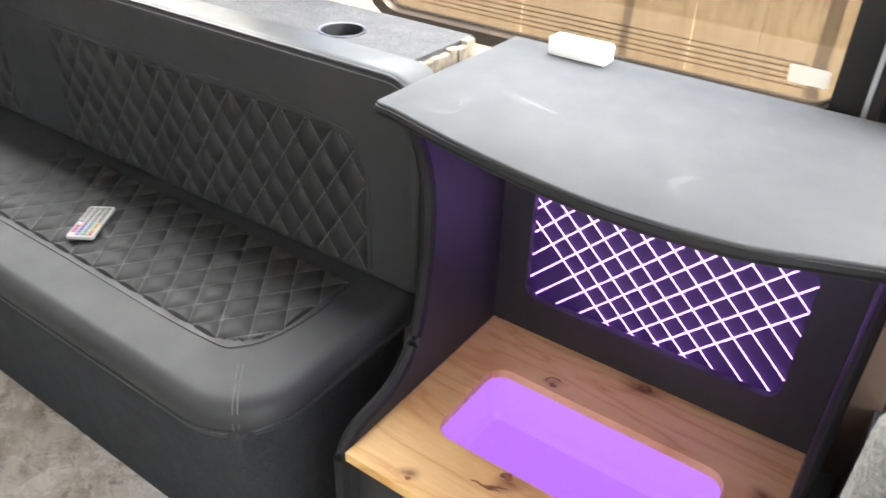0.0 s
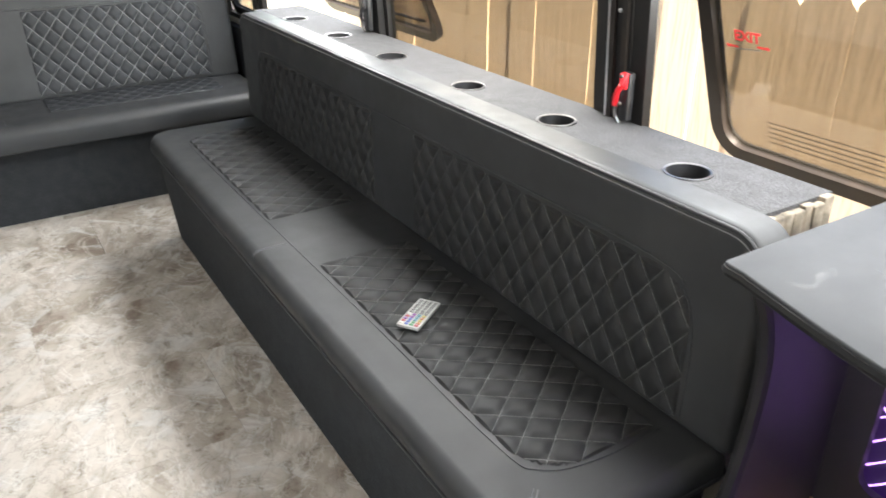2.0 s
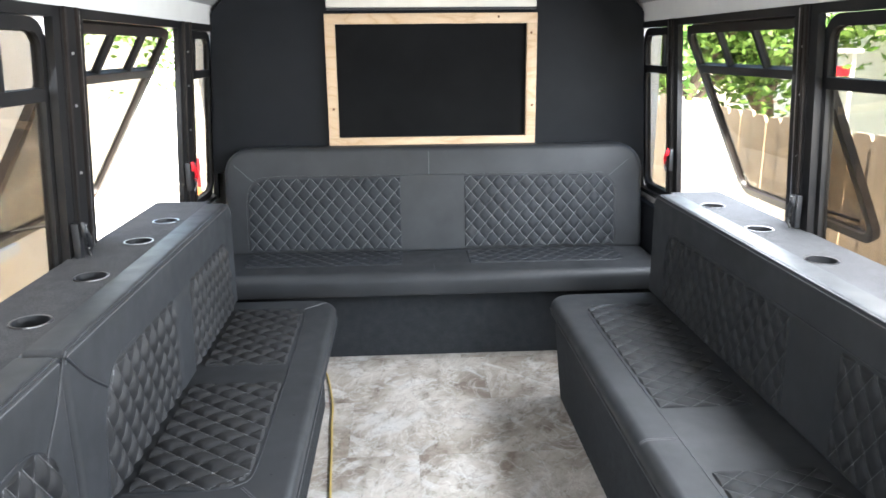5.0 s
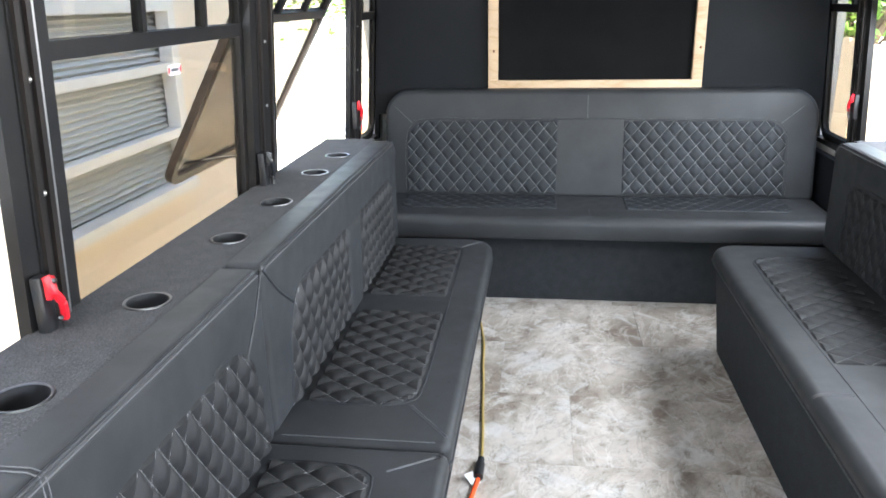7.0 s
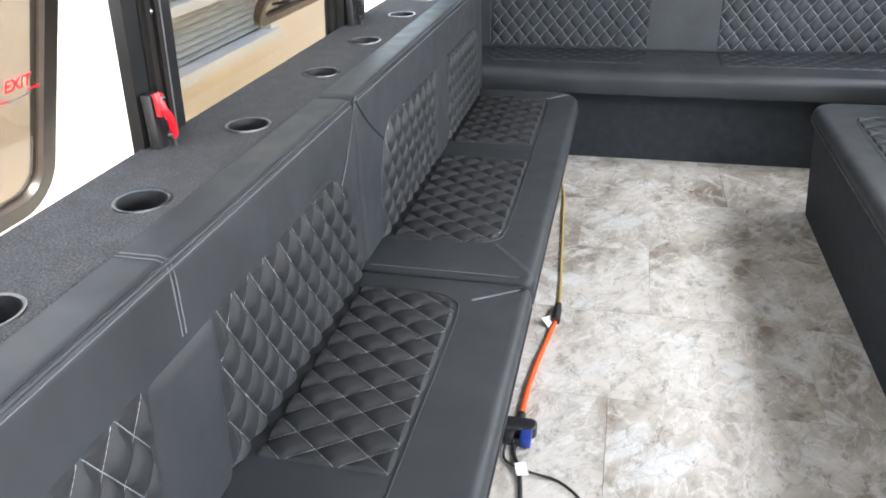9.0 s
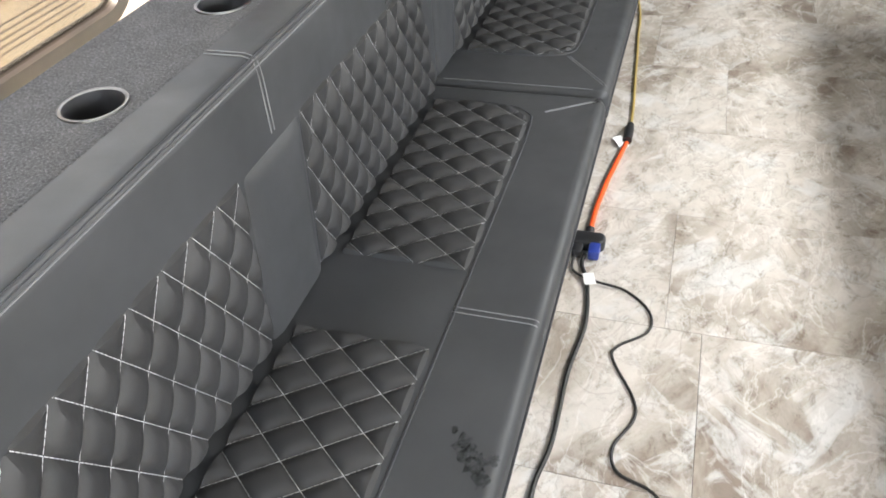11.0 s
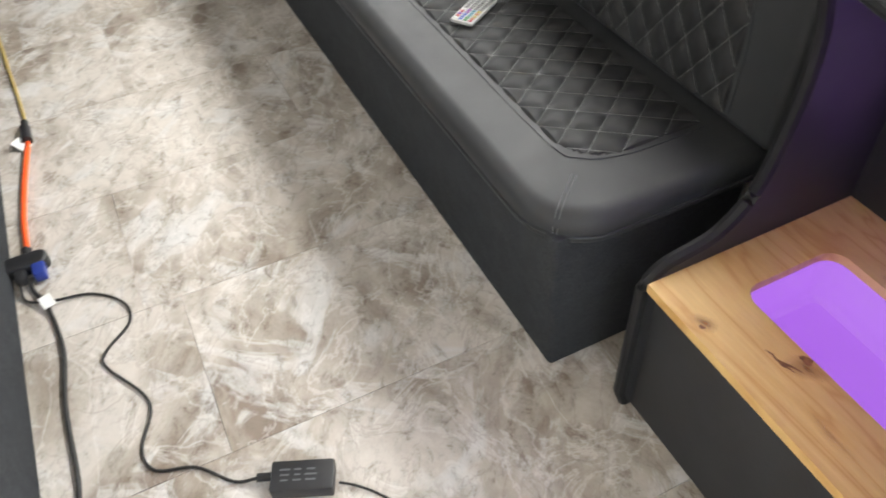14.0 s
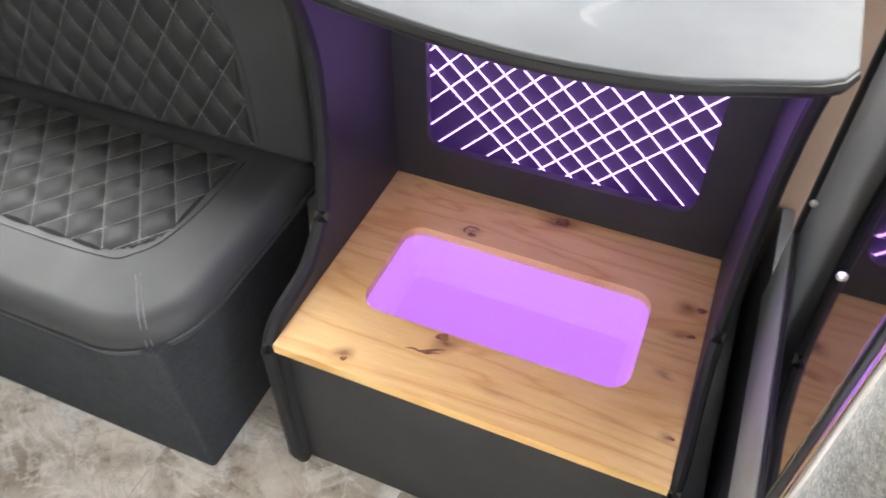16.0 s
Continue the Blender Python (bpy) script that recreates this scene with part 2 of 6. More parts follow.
def tile_material():
    m = mat("marbled vinyl tile", (0.5, 0.47, 0.43), 0.5, 0, 0.3)
    info = m.node_tree.nodes.new("ShaderNodeObjectInfo")
    tc = m.node_tree.nodes.new("ShaderNodeTexCoord")
    mul = m.node_tree.nodes.new("ShaderNodeVectorMath")
    mul.operation = "SCALE"
    link(m, info.outputs["Random"], mul.inputs["Scale"])
    mul.inputs[0].default_value = (37.0, 19.0, 11.0)
    add = m.node_tree.nodes.new("ShaderNodeVectorMath")
    link(m, tc.outputs["Object"], add.inputs[0])
    link(m, mul.outputs[0], add.inputs[1])
    mp = m.node_tree.nodes.new("ShaderNodeMapping")
    mp.vector_type = "TEXTURE"
    mp.inputs["Rotation"].default_value = (0, 0, radians(70))
    mp.inputs["Scale"].default_value = (1.0, 0.72, 1.0)
    link(m, add.outputs[0], mp.inputs[0])
    v = mp.outputs[0]

    def mixed(kind, one, two, fac):
        mix = m.node_tree.nodes.new("ShaderNodeMix")
        mix.data_type, mix.blend_type = "RGBA", kind
        if isinstance(fac, float):
            mix.inputs[0].default_value = fac
        else:
            link(m, fac, mix.inputs[0])
        for sock, val in ((mix.inputs[6], one), (mix.inputs[7], two)):
            if isinstance(val, tuple):
                sock.default_value = (*val, 1)
            else:
                link(m, val, sock)
        return mix.outputs[2]
    # broad beige and brown clouds
    cloud = noise_tex(m, v, 2.6, 10, 0.62, 0.5)
    base = ramp(m, cloud, [(0.36, (0.225, 0.18, 0.145)), (0.44, (0.345, 0.30, 0.252)), (0.52, (0.435, 0.39, 0.34)), (0.60, (0.525, 0.48, 0.43))])
    # crisp pale flakes drawn out along the stone's grain
    mp2 = m.node_tree.nodes.new("ShaderNodeMapping")
    mp2.vector_type = "TEXTURE"
    mp2.inputs["Rotation"].default_value = (0, 0, radians(136))
    mp2.inputs["Scale"].default_value = (1.0, 0.42, 1.0)
    link(m, add.outputs[0], mp2.inputs[0])
    flake = noise_tex(m, mp2.outputs[0], 4.4, 9, 0.60, 0.8)
    mp3 = m.node_tree.nodes.new("ShaderNodeMapping")
    mp3.vector_type = "TEXTURE"
    mp3.inputs["Rotation"].default_value = (0, 0, radians(48))
    mp3.inputs["Scale"].default_value = (1.0, 0.40, 1.0)
    link(m, add.outputs[0], mp3.inputs[0])
    flake2 = noise_tex(m, mp3.outputs[0], 3.8, 9, 0.60, 0.9)
    where = ramp(m, noise_tex(m, add.outputs[0], 3.1, 2, 0.5), [(0.46, (0, 0, 0)), (0.54, (1, 1, 1))])
    flake = mixed("MIX", flake, flake2, where)
    pale = ramp(m, flake, [(0.535, (0, 0, 0)), (0.575, (0.5, 0.5, 0.5)), (0.65, (0.95, 0.95, 0.95))])
    base = mixed("MIX", base, (0.55, 0.53, 0.505), pale)
    # fine cracks and specks
    b = noise_tex(m, v, 16.0, 9, 0.76, 0.5)
    speck = ramp(m, b, [(0.36, (0.50, 0.44, 0.40)), (0.445, (0.90, 0.92, 0.91)), (0.5, (1, 1, 1)), (0.70, (1.12, 1.12, 1.12))])
    base = mixed("MULTIPLY", base, speck, 0.9)
    # thin veins, pale and brown
    for scale, warp, tone, strength in ((3.4, 1.1, (0.74, 0.715, 0.68), 0.34), (5.2, 0.9, (0.22, 0.175, 0.145), 0.32)):
        n = noise_tex(m, v, scale, 8, 0.6, warp)
        sub = node(m, "ShaderNodeMath")
        sub.operation = "SUBTRACT"
        sub.inputs[1].default_value = 0.5
        link(m, n, sub.inputs[0])
        mag = node(m, "ShaderNodeMath")
        mag.operation = "ABSOLUTE"
        link(m, sub.outputs[0], mag.inputs[0])
        line = ramp(m, mag.outputs[0], [(0.0, (strength,) * 3), (0.007, (strength * 0.7,) * 3), (0.02, (0, 0, 0))])
        base = mixed("MIX", base, tone, line)
    link(m, base, bsdf(m).inputs["Base Color"])
    mr = node(m, "ShaderNodeMapRange", From_Min=0.3, From_Max=0.7, To_Min=0.36, To_Max=0.58)
    link(m, b, mr.inputs[0])
    link(m, mr.outputs[0], bsdf(m).inputs["Roughness"])
    bump(m, b, 0.25, 0.0015)
    return m


M_TILE = tile_material()
M_JOINT = mat("tile joint", (0.40, 0.36, 0.32), 0.8)


def glass_material(name, tint):
    m = bpy.data.materials.new(name)
    m.use_nodes = True
    nt = m.node_tree
    nt.nodes.clear()
    out = nt.nodes.new("ShaderNodeOutputMaterial")
    tr = nt.nodes.new("ShaderNodeBsdfTransparent")
    tr.inputs[0].default_value = (*tint, 1)
    gl = nt.nodes.new("ShaderNodeBsdfGlossy")
    gl.inputs["Roughness"].default_value = 0.02
    mx = nt.nodes.new("ShaderNodeMixShader")
    mx.inputs[0].default_value = 0.06
    nt.links.new(tr.outputs[0], mx.inputs[1])
    nt.links.new(gl.outputs[0], mx.inputs[2])
    nt.links.new(mx.outputs[0], out.inputs[0])
    return m


M_GLASS = glass_material("bronze tinted glass", (0.585, 0.555, 0.505))
M_MIRROR = mat("mirror acrylic", (0.55, 0.56, 0.55), 0.04, 1.0)


def glow_material(name, color, strength, base=(0.7, 0.7, 0.7)):
    m = mat(name, base, 0.5)
    bsdf(m).inputs["Emission Color"].default_value = (*color, 1)
    bsdf(m).inputs["Emission Strength"].default_value = strength
    return m


M_LEDLINE = glow_material("glowing engraved line", (0.50, 0.24, 1.0), 0.42)
M_LEDPANEL = glow_material("edge-lit acrylic", LED, 0.005, (0.01, 0.01, 0.012))
# LED light on the bin is put into its plastic as glow; no LEDs behind
M_BASIN = glow_material("backlit white plastic", (0.47, 0.17, 1.0), 0.076, (0.10, 0.10, 0.10))
M_BASINFLOOR = glow_material("backlit plastic floor", (0.455, 0.15, 1.0), 0.074, (0.10, 0.10, 0.10))
M_LEDSTRIP = glow_material("led strip", LED, 2.4)

# outside
M_GROUND = mottled("dry grass and dirt", (0.34, 0.31, 0.23), (0.46, 0.42, 0.33), 3, 0.95, 60, 0.4, 0.01)
M_STUCCO = mottled("tan stucco", (0.80, 0.69, 0.56), (0.85, 0.74, 0.61), 3, 0.9, 120, 0.5, 0.004)
M_WHITEPAINT = mottled("white paint", (0.72, 0.72, 0.71), (0.8, 0.8, 0.79), 3, 0.5, 60, 0.1, 0.001)
M_BLIND = mottled("grey window slats", (0.62, 0.63, 0.62), (0.74, 0.75, 0.74), 5, 0.5, 60, 0.1)
M_SIDING = mottled("pale green siding", (0.76, 0.80, 0.74), (0.82, 0.85, 0.80), 2, 0.7, 40, 0.1)
M_ROOF = mottled("grey shingle roof", (0.30, 0.30, 0.29), (0.42, 0.42, 0.41), 6, 0.9, 60, 0.4, 0.005)
M_BARK = mottled("bark", (0.10, 0.07, 0.05), (0.2, 0.15, 0.11), 8, 0.9, 40, 0.5, 0.01)
M_LEAF = mottled("green leaf", (0.10, 0.20, 0.025), (0.17, 0.30, 0.055), 3, 0.5, 100, 0.1)
M_ORANGE = mottled("terracotta orange plastic", (0.62, 0.22, 0.07), (0.7, 0.27, 0.09), 5, 0.5, 100, 0.1)

# ---- mesh helpers ----


def thing(name, label, category, group="", kind="", at=(0, 0, 0)):
    ob = new(name)
    ob.empty_display_size = 0.1
    ob.location = at
    return tagged(ob, label, category, group, kind)


def mesh_of(name, bm, material, smooth=True):
    me = bpy.data.meshes.new(name)
    bm.normal_update()
    bm.to_mesh(me)
    bm.free()
    for mm in material if isinstance(material, (list, tuple)) else [material]:
        me.materials.append(mm)
    if smooth:
        me.polygons.foreach_set("use_smooth", [True] * len(me.polygons))
        me.set_sharp_from_angle(angle=radians(40))
    return me


def part(name, bm, material, parent=None, label="", smooth=True):
    ob = new(name, mesh_of(name, bm, material, smooth))
    if parent:
        ob.parent = parent
        ob.location = -Vector(parent.location) if parent.type == "EMPTY" else (0, 0, 0)
    if label:
        ob["label"] = label
    return ob


def structure(name, bm, material, label, category, smooth=True):
    return tagged(part(name, bm, material, None, "", smooth), label, category, "", "structure")


def box(bm, lo, hi, bevel=0.0, seg=2):
    m = Matrix.LocRotScale([(a + b) / 2 for a, b in zip(lo, hi)], None, [abs(b - a) for a, b in zip(lo, hi)])
    r = bmesh.ops.create_cube(bm, size=1, matrix=m)
    if bevel:
        edges = list({e for v in r["verts"] for e in v.link_edges})
        bmesh.ops.bevel(bm, geom=edges, offset=bevel, segments=seg, affect="EDGES", profile=0.5)
    return r


def boxes(*items, bevel=0.0):
    bm = bmesh.new()
    for lo, hi in items:
        box(bm, lo, hi, bevel)
    return bm


def obox(bm, center, size, rot=Matrix.Identity(3), bevel=0.0):
    r = bmesh.ops.create_cube(bm, size=1, matrix=Matrix.Translation(center) @ rot.to_4x4() @ Matrix.Diagonal((*size, 1)))
    if bevel:
        edges = list({e for v in r["verts"] for e in v.link_edges})
        bmesh.ops.bevel(bm, geom=edges, offset=bevel, segments=2, affect="EDGES", profile=0.5)


def tube(bm, pts, r, n=8, closed=False):
    pts = [Vector(p) for p in pts]
    rings = []
    for i, p in enumerate(pts):
        a = pts[i - 1] if (i or closed) else p
        b = pts[(i + 1) % len(pts)] if (i + 1 < len(pts) or closed) else p
        d = (b - a).normalized()
        up = Vector((0, 0, 1)) if abs(d.z) < 0.9 else Vector((1, 0, 0))
        s = d.cross(up).normalized()
        u = s.cross(d)
        rings.append([bm.verts.new(p + r * (math.cos(k * math.tau / n) * s + math.sin(k * math.tau / n) * u)) for k in range(n)])
    m = len(rings)
    for i in range(m if closed else m - 1):
        for k in range(n):
            bm.faces.new((rings[i][k], rings[i][(k + 1) % n], rings[(i + 1) % m][(k + 1) % n], rings[(i + 1) % m][k]))
    if not closed:
        bm.faces.new(rings[0])
        bm.faces.new(rings[-1][::-1])
    return bm


def smooth_path(pts, per=8):
    """Catmull-Rom through the points."""
    p = [Vector(q) for q in pts]
    p = [2 * p[0] - p[1]] + p + [2 * p[-1] - p[-2]]
    out = []
    for i in range(1, len(p) - 2):
        for k in range(per):
            t = k / per
            out.append(0.5 * ((2 * p[i]) + (p[i + 1] - p[i - 1]) * t + (2 * p[i - 1] - 5 * p[i] + 4 * p[i + 1] - p[i + 2]) * t * t + (3 * p[i] - p[i - 1] - 3 * p[i + 1] + p[i + 2]) * t ** 3))
    out.append(p[-2])
    return out


def rounded(w, h, radii, n=8):
    """Outline of a rectangle from (0, 0) to (w, h), anticlockwise, with a radius at each corner: (0,0), (w,0), (w,h), (0,h)."""
    out = []
    for (cx, cy), r, a0 in zip(((0, 0), (w, 0), (w, h), (0, h)), radii, (180, 270, 0, 90)):
        r = max(r, 1e-4)
        ox, oy = cx + (r if cx == 0 else -r), cy + (r if cy == 0 else -r)
        k = n if r > 1e-3 else 1
        for i in range(k + 1):
            a = radians(a0 + 90 * i / k)
            out.append((ox + r * math.cos(a), oy + r * math.sin(a)))
    return out


def soft(w, h, radii, r, n=8):
    """Rounded rectangle whose corners are never tighter than the edge roll r."""
    return rounded(w, h, [max(q, r + 0.002) for q in radii], n)


def inset(pts, d):
    """Moves a convex outline inwards by d."""
    n, out = len(pts), []
    for i in range(n):
        p, a, b = Vector(pts[i]), Vector(pts[i - 1]), Vector(pts[(i + 1) % n])
        e1, e2 = (p - a).normalized(), (b - p).normalized()
        n1, n2 = Vector((-e1.y, e1.x)), Vector((-e2.y, e2.x))
        m = n1 + n2
        m = m / max(0.3, m.dot(n1)) if m.length > 1e-6 else n1
        out.append(tuple(p + m * d))
    return out


def pad(bm, outline, place, depth, r, seg=5, rb=0.0, crown=0.0):
    """A padded slab: outline in (u, v), place(u, v, w) to the world, from w=0 to w=depth, with its top edge rounded by r."""
    rings = []
    if rb:
        for i in range(seg):
            a = math.pi / 2 * i / seg
            rings.append([place(u, v, rb * (1 - math.cos(a))) for u, v in inset(outline, rb * (1 - math.sin(a)))])
    else:
        rings.append([place(u, v, 0) for u, v in outline])
    for i in range(seg + 1):
        a = math.pi / 2 * i / seg
        rings.append([place(u, v, depth - r + r * math.sin(a)) for u, v in inset(outline, r * (1 - math.cos(a)))])
    vr = [[bm.verts.new(p) for p in ring] for ring in rings]
    n = len(outline)
    for a, b in zip(vr, vr[1:]):
        for i in range(n):
            bm.faces.new((a[i], a[(i + 1) % n], b[(i + 1) % n], b[i]))
    bm.faces.new(vr[-1])
    bm.faces.new(vr[0][::-1])
    bmesh.ops.recalc_face_normals(bm, faces=bm.faces)
    return bm


def inside(u, v, w, h, radii):
    """Distance of a point to the edge of a rounded rectangle; positive inside."""
    d = min(u, w - u, v, h - v)
    for (cx, cy), r in zip(((0, 0), (w, 0), (w, h), (0, h)), radii):
        du, dv = abs(u - cx), abs(v - cy)
        if r > 0 and du < r and dv < r:
            d = min(d, r - math.hypot(r - du, r - dv))
    return d


def quilt(name, w, h, place, radii, pitch, puff, material, parent, label, edge=0.012, zigzag=False, fine=6):
    """A panel of puffed diamonds. place(u, v, d) gives the world point at the height d over its base.

    The mesh follows the diagonals, so that every stitched groove lies on its edges;
    zigzag lets the half diamonds along the upper edge swell less.
    """
    cu, rows = max(1, round(w / pitch[0])), max(1, round(2 * h / pitch[1]))
    pu, pv, k2 = w / cu, 2 * h / rows, 2 * fine
    nu, nv = cu * k2, rows * fine
    bm = bmesh.new()
    layer = bm.loops.layers.uv.new("UVMap")
    grid, uvs = {}, {}
    for i in range(nu + 1):
        for j in range(nv + 1):
            u, v = w * i / nu, h * j / nv
            d = inside(u, v, w, h, radii)
            if d < -0.004:
                continue
            a, b = u / pu, v / pv
            e1, e2 = abs(math.sin(math.pi * (a + b))), abs(math.sin(math.pi * (a - b)))
            s = e1 * (2 - e1) * e2 * (2 - e2)
            rise = 0.0015 + puff * s * min(1, max(0, d) / edge) ** 0.5
            f = (a + rows / 2) % 1.0
            if d < 0.002:
                rise = -0.004
            elif zigzag:
                over = rows / 2 - b - min(f, 1 - f)
                rise = 0.001 + (rise - 0.001) * (0.5 if over < -0.001 else min(1.0, 0.25 + over / 0.45) ** 0.7)
            vert = bm.verts.new(place(u, v, rise))
            grid[i, j], uvs[vert] = vert, (a, b)
    for i in range(nu):
        for j in range(nv):
            c = [(i, j), (i + 1, j), (i + 1, j + 1), (i, j + 1)]
            if (i + j + 1) % k2 == 0:
                sets = ((c[0], c[1], c[3]), (c[1], c[2], c[3]))
            elif (i - j) % k2 == 0:
                sets = ((c[0], c[1], c[2]), (c[0], c[2], c[3]))
            else:
                sets = (c,)
            for ks in sets:
                q = [grid[k] for k in ks if k in grid]
                if len(q) >= 3:
                    face = bm.faces.new(q)
                    for lp in face.loops:
                        lp[layer].uv = uvs[lp.vert]
    return part(name, bm, material, parent, label)


def lettering(name, text, size, m, material, parent, label=""):
    cu = bpy.data.curves.new(name, "FONT")
    cu.offset = size * 0.02
    cu.body, cu.size, cu.extrude, cu.align_x, cu.align_y = text, size, 0.0004, "CENTER", "CENTER"
    tmp = bpy.data.objects.new(name, cu)
    scene.collection.objects.link(tmp)
    me = bpy.data.meshes.new_from_object(tmp.evaluated_get(bpy.context.evaluated_depsgraph_get()))
    bpy.data.objects.remove(tmp)
    me.materials.clear()
    me.materials.append(material)
    ob = new(name, me)
    ob.parent = parent
    ob.matrix_basis = Matrix.Translation(-Vector(parent.location)) @ m if parent and parent.type == "EMPTY" else m
    if label:
        ob["label"] = label
    return ob


# ---- shell of the bus ----
Y0, Y1 = -0.9, 5.62          # inside ends
SILL, HEAD = 0.72, 1.63      # window opening heights


def wall_x(z):
    """Half width of the inside at a height: the window band leans inwards."""
    return 1.175 - (z - 0.87) * 0.06


POSTS_R = [(0.05, 0.13), (1.19, 1.26), (2.45, 2.52), (3.712, 3.768), (4.92, 4.985)]
POSTS_L = [(0.05, 0.13), (1.21, 1.28), (2.455, 2.518), (3.585, 3.705), (4.83, 4.975)]

bm = boxes(((-1.32, Y0 - 0.1, -0.12), (1.32, Y1 + 0.1, -0.006)))
floor = structure("floor", bm, M_JOINT, "grey and beige marbled vinyl tile floor of the bus", "floor", False)


def side_wall(side, name, label):
    def slab(lo_z, hi_z, y0, y1, out=0.055):
        p = []
        for z in (lo_z, hi_z):
            for dx in (0, out):
                p.append((side * (wall_x(z) + dx), z))
        (a, b, c, d) = p
        vs = [[bm.verts.new((x, y, z)) for x, z in (a, b, d, c)] for y in (y0, y1)]
        for i in range(4):
            bm.faces.new((vs[0][i], vs[0][(i + 1) % 4], vs[1][(i + 1) % 4], vs[1][i]))
        bm.faces.new(vs[0][::-1])
        bm.faces.new(vs[1])
    bm = bmesh.new()
    slab(-0.12, SILL, Y0, Y1)
    slab(HEAD, HEAD + 0.10, Y0, Y1)
    for a, b in ((Y0, -0.75), (5.5, Y1)):
        slab(SILL, HEAD, a, b)
    bmesh.ops.recalc_face_normals(bm, faces=bm.faces)
    return structure(name, bm, M_WALL, label, "wall", False)


side_wall(1, "wall_east", "white side wall of the bus below and between windows")
side_wall(-1, "wall_west", "white side wall of the bus below and between windows")

# ceiling: a shallow arch between the two window heads
bm = bmesh.new()
arch = [(-1.24, 1.70), (-1.11, 1.73), (-1.0, 1.81), (-0.8, 1.90), (-0.4, 1.97), (0, 1.99), (0.4, 1.97), (0.8, 1.90), (1.0, 1.81), (1.11, 1.73), (1.24, 1.70)]
inner = [[bm.verts.new((x, y, z)) for x, z in arch] for y in (Y0, Y1)]
outer = [[bm.verts.new((x * 1.06, y, z + 0.12)) for x, z in arch] for y in (Y0, Y1)]
for i in range(len(arch) - 1):
    bm.faces.new((inner[0][i], inner[0][i + 1], inner[1][i + 1], inner[1][i]))
    bm.faces.new((outer[0][i], outer[1][i], outer[1][i + 1], outer[0][i + 1]))
for k in (0, -1):
    bm.faces.new((inner[0][k], inner[1][k], outer[1][k], outer[0][k]))
for k in (0, 1):
    for i in range(len(arch) - 1):
        bm.faces.new((inner[k][i], inner[k][i + 1], outer[k][i + 1], outer[k][i]))
bmesh.ops.recalc_face_normals(bm, faces=bm.faces)
structure("ceiling", bm, M_CEIL, "grey curved headliner over the windows", "ceiling")

bm = boxes(((-1.3, Y1, -0.12), (1.3, Y1 + 0.08, 2.1)))
structure("wall_north", bm, M_WALL, "white rear end wall of the bus", "wall", False)
# unseen front end, added to close the bus; its opening admits light
bm = boxes(((-1.3, Y0 - 0.08, -0.12), (1.3, Y0, 0.75)), ((-1.3, Y0 - 0.08, 1.75), (1.3, Y0, 2.1)),
           ((-1.3, Y0 - 0.08, 0.75), (-1.05, Y0, 1.75)), ((1.05, Y0 - 0.08, 0.75), (1.3, Y0, 1.75)))
structure("wall_south", bm, M_WALL, "front end wall of the bus with open windscreen", "wall", False)


# ---- windows ----
def slope_frame(side, y, z, out=0.0):
    """A point on the leaning window plane."""
    return Vector((side * (wall_x(z) + out), y, z))


def beam(bm, side, y0, y1, z0, z1, t0, t1):
    """A bar in the window plane, from depth t0 (inside) to t1 (outside)."""
    vs = []
    for y in (y0, y1):
        vs.append([bm.verts.new(slope_frame(side, y, z, t)) for z, t in ((z0, t0), (z0, t1), (z1, t1), (z1, t0))])
    for i in range(4):
        bm.faces.new((vs[0][i], vs[0][(i + 1) % 4], vs[1][(i + 1) % 4], vs[1][i]))
    bm.faces.new(vs[0][::-1])
    bm.faces.new(vs[1])
    bmesh.ops.recalc_face_normals(bm, faces=bm.faces)


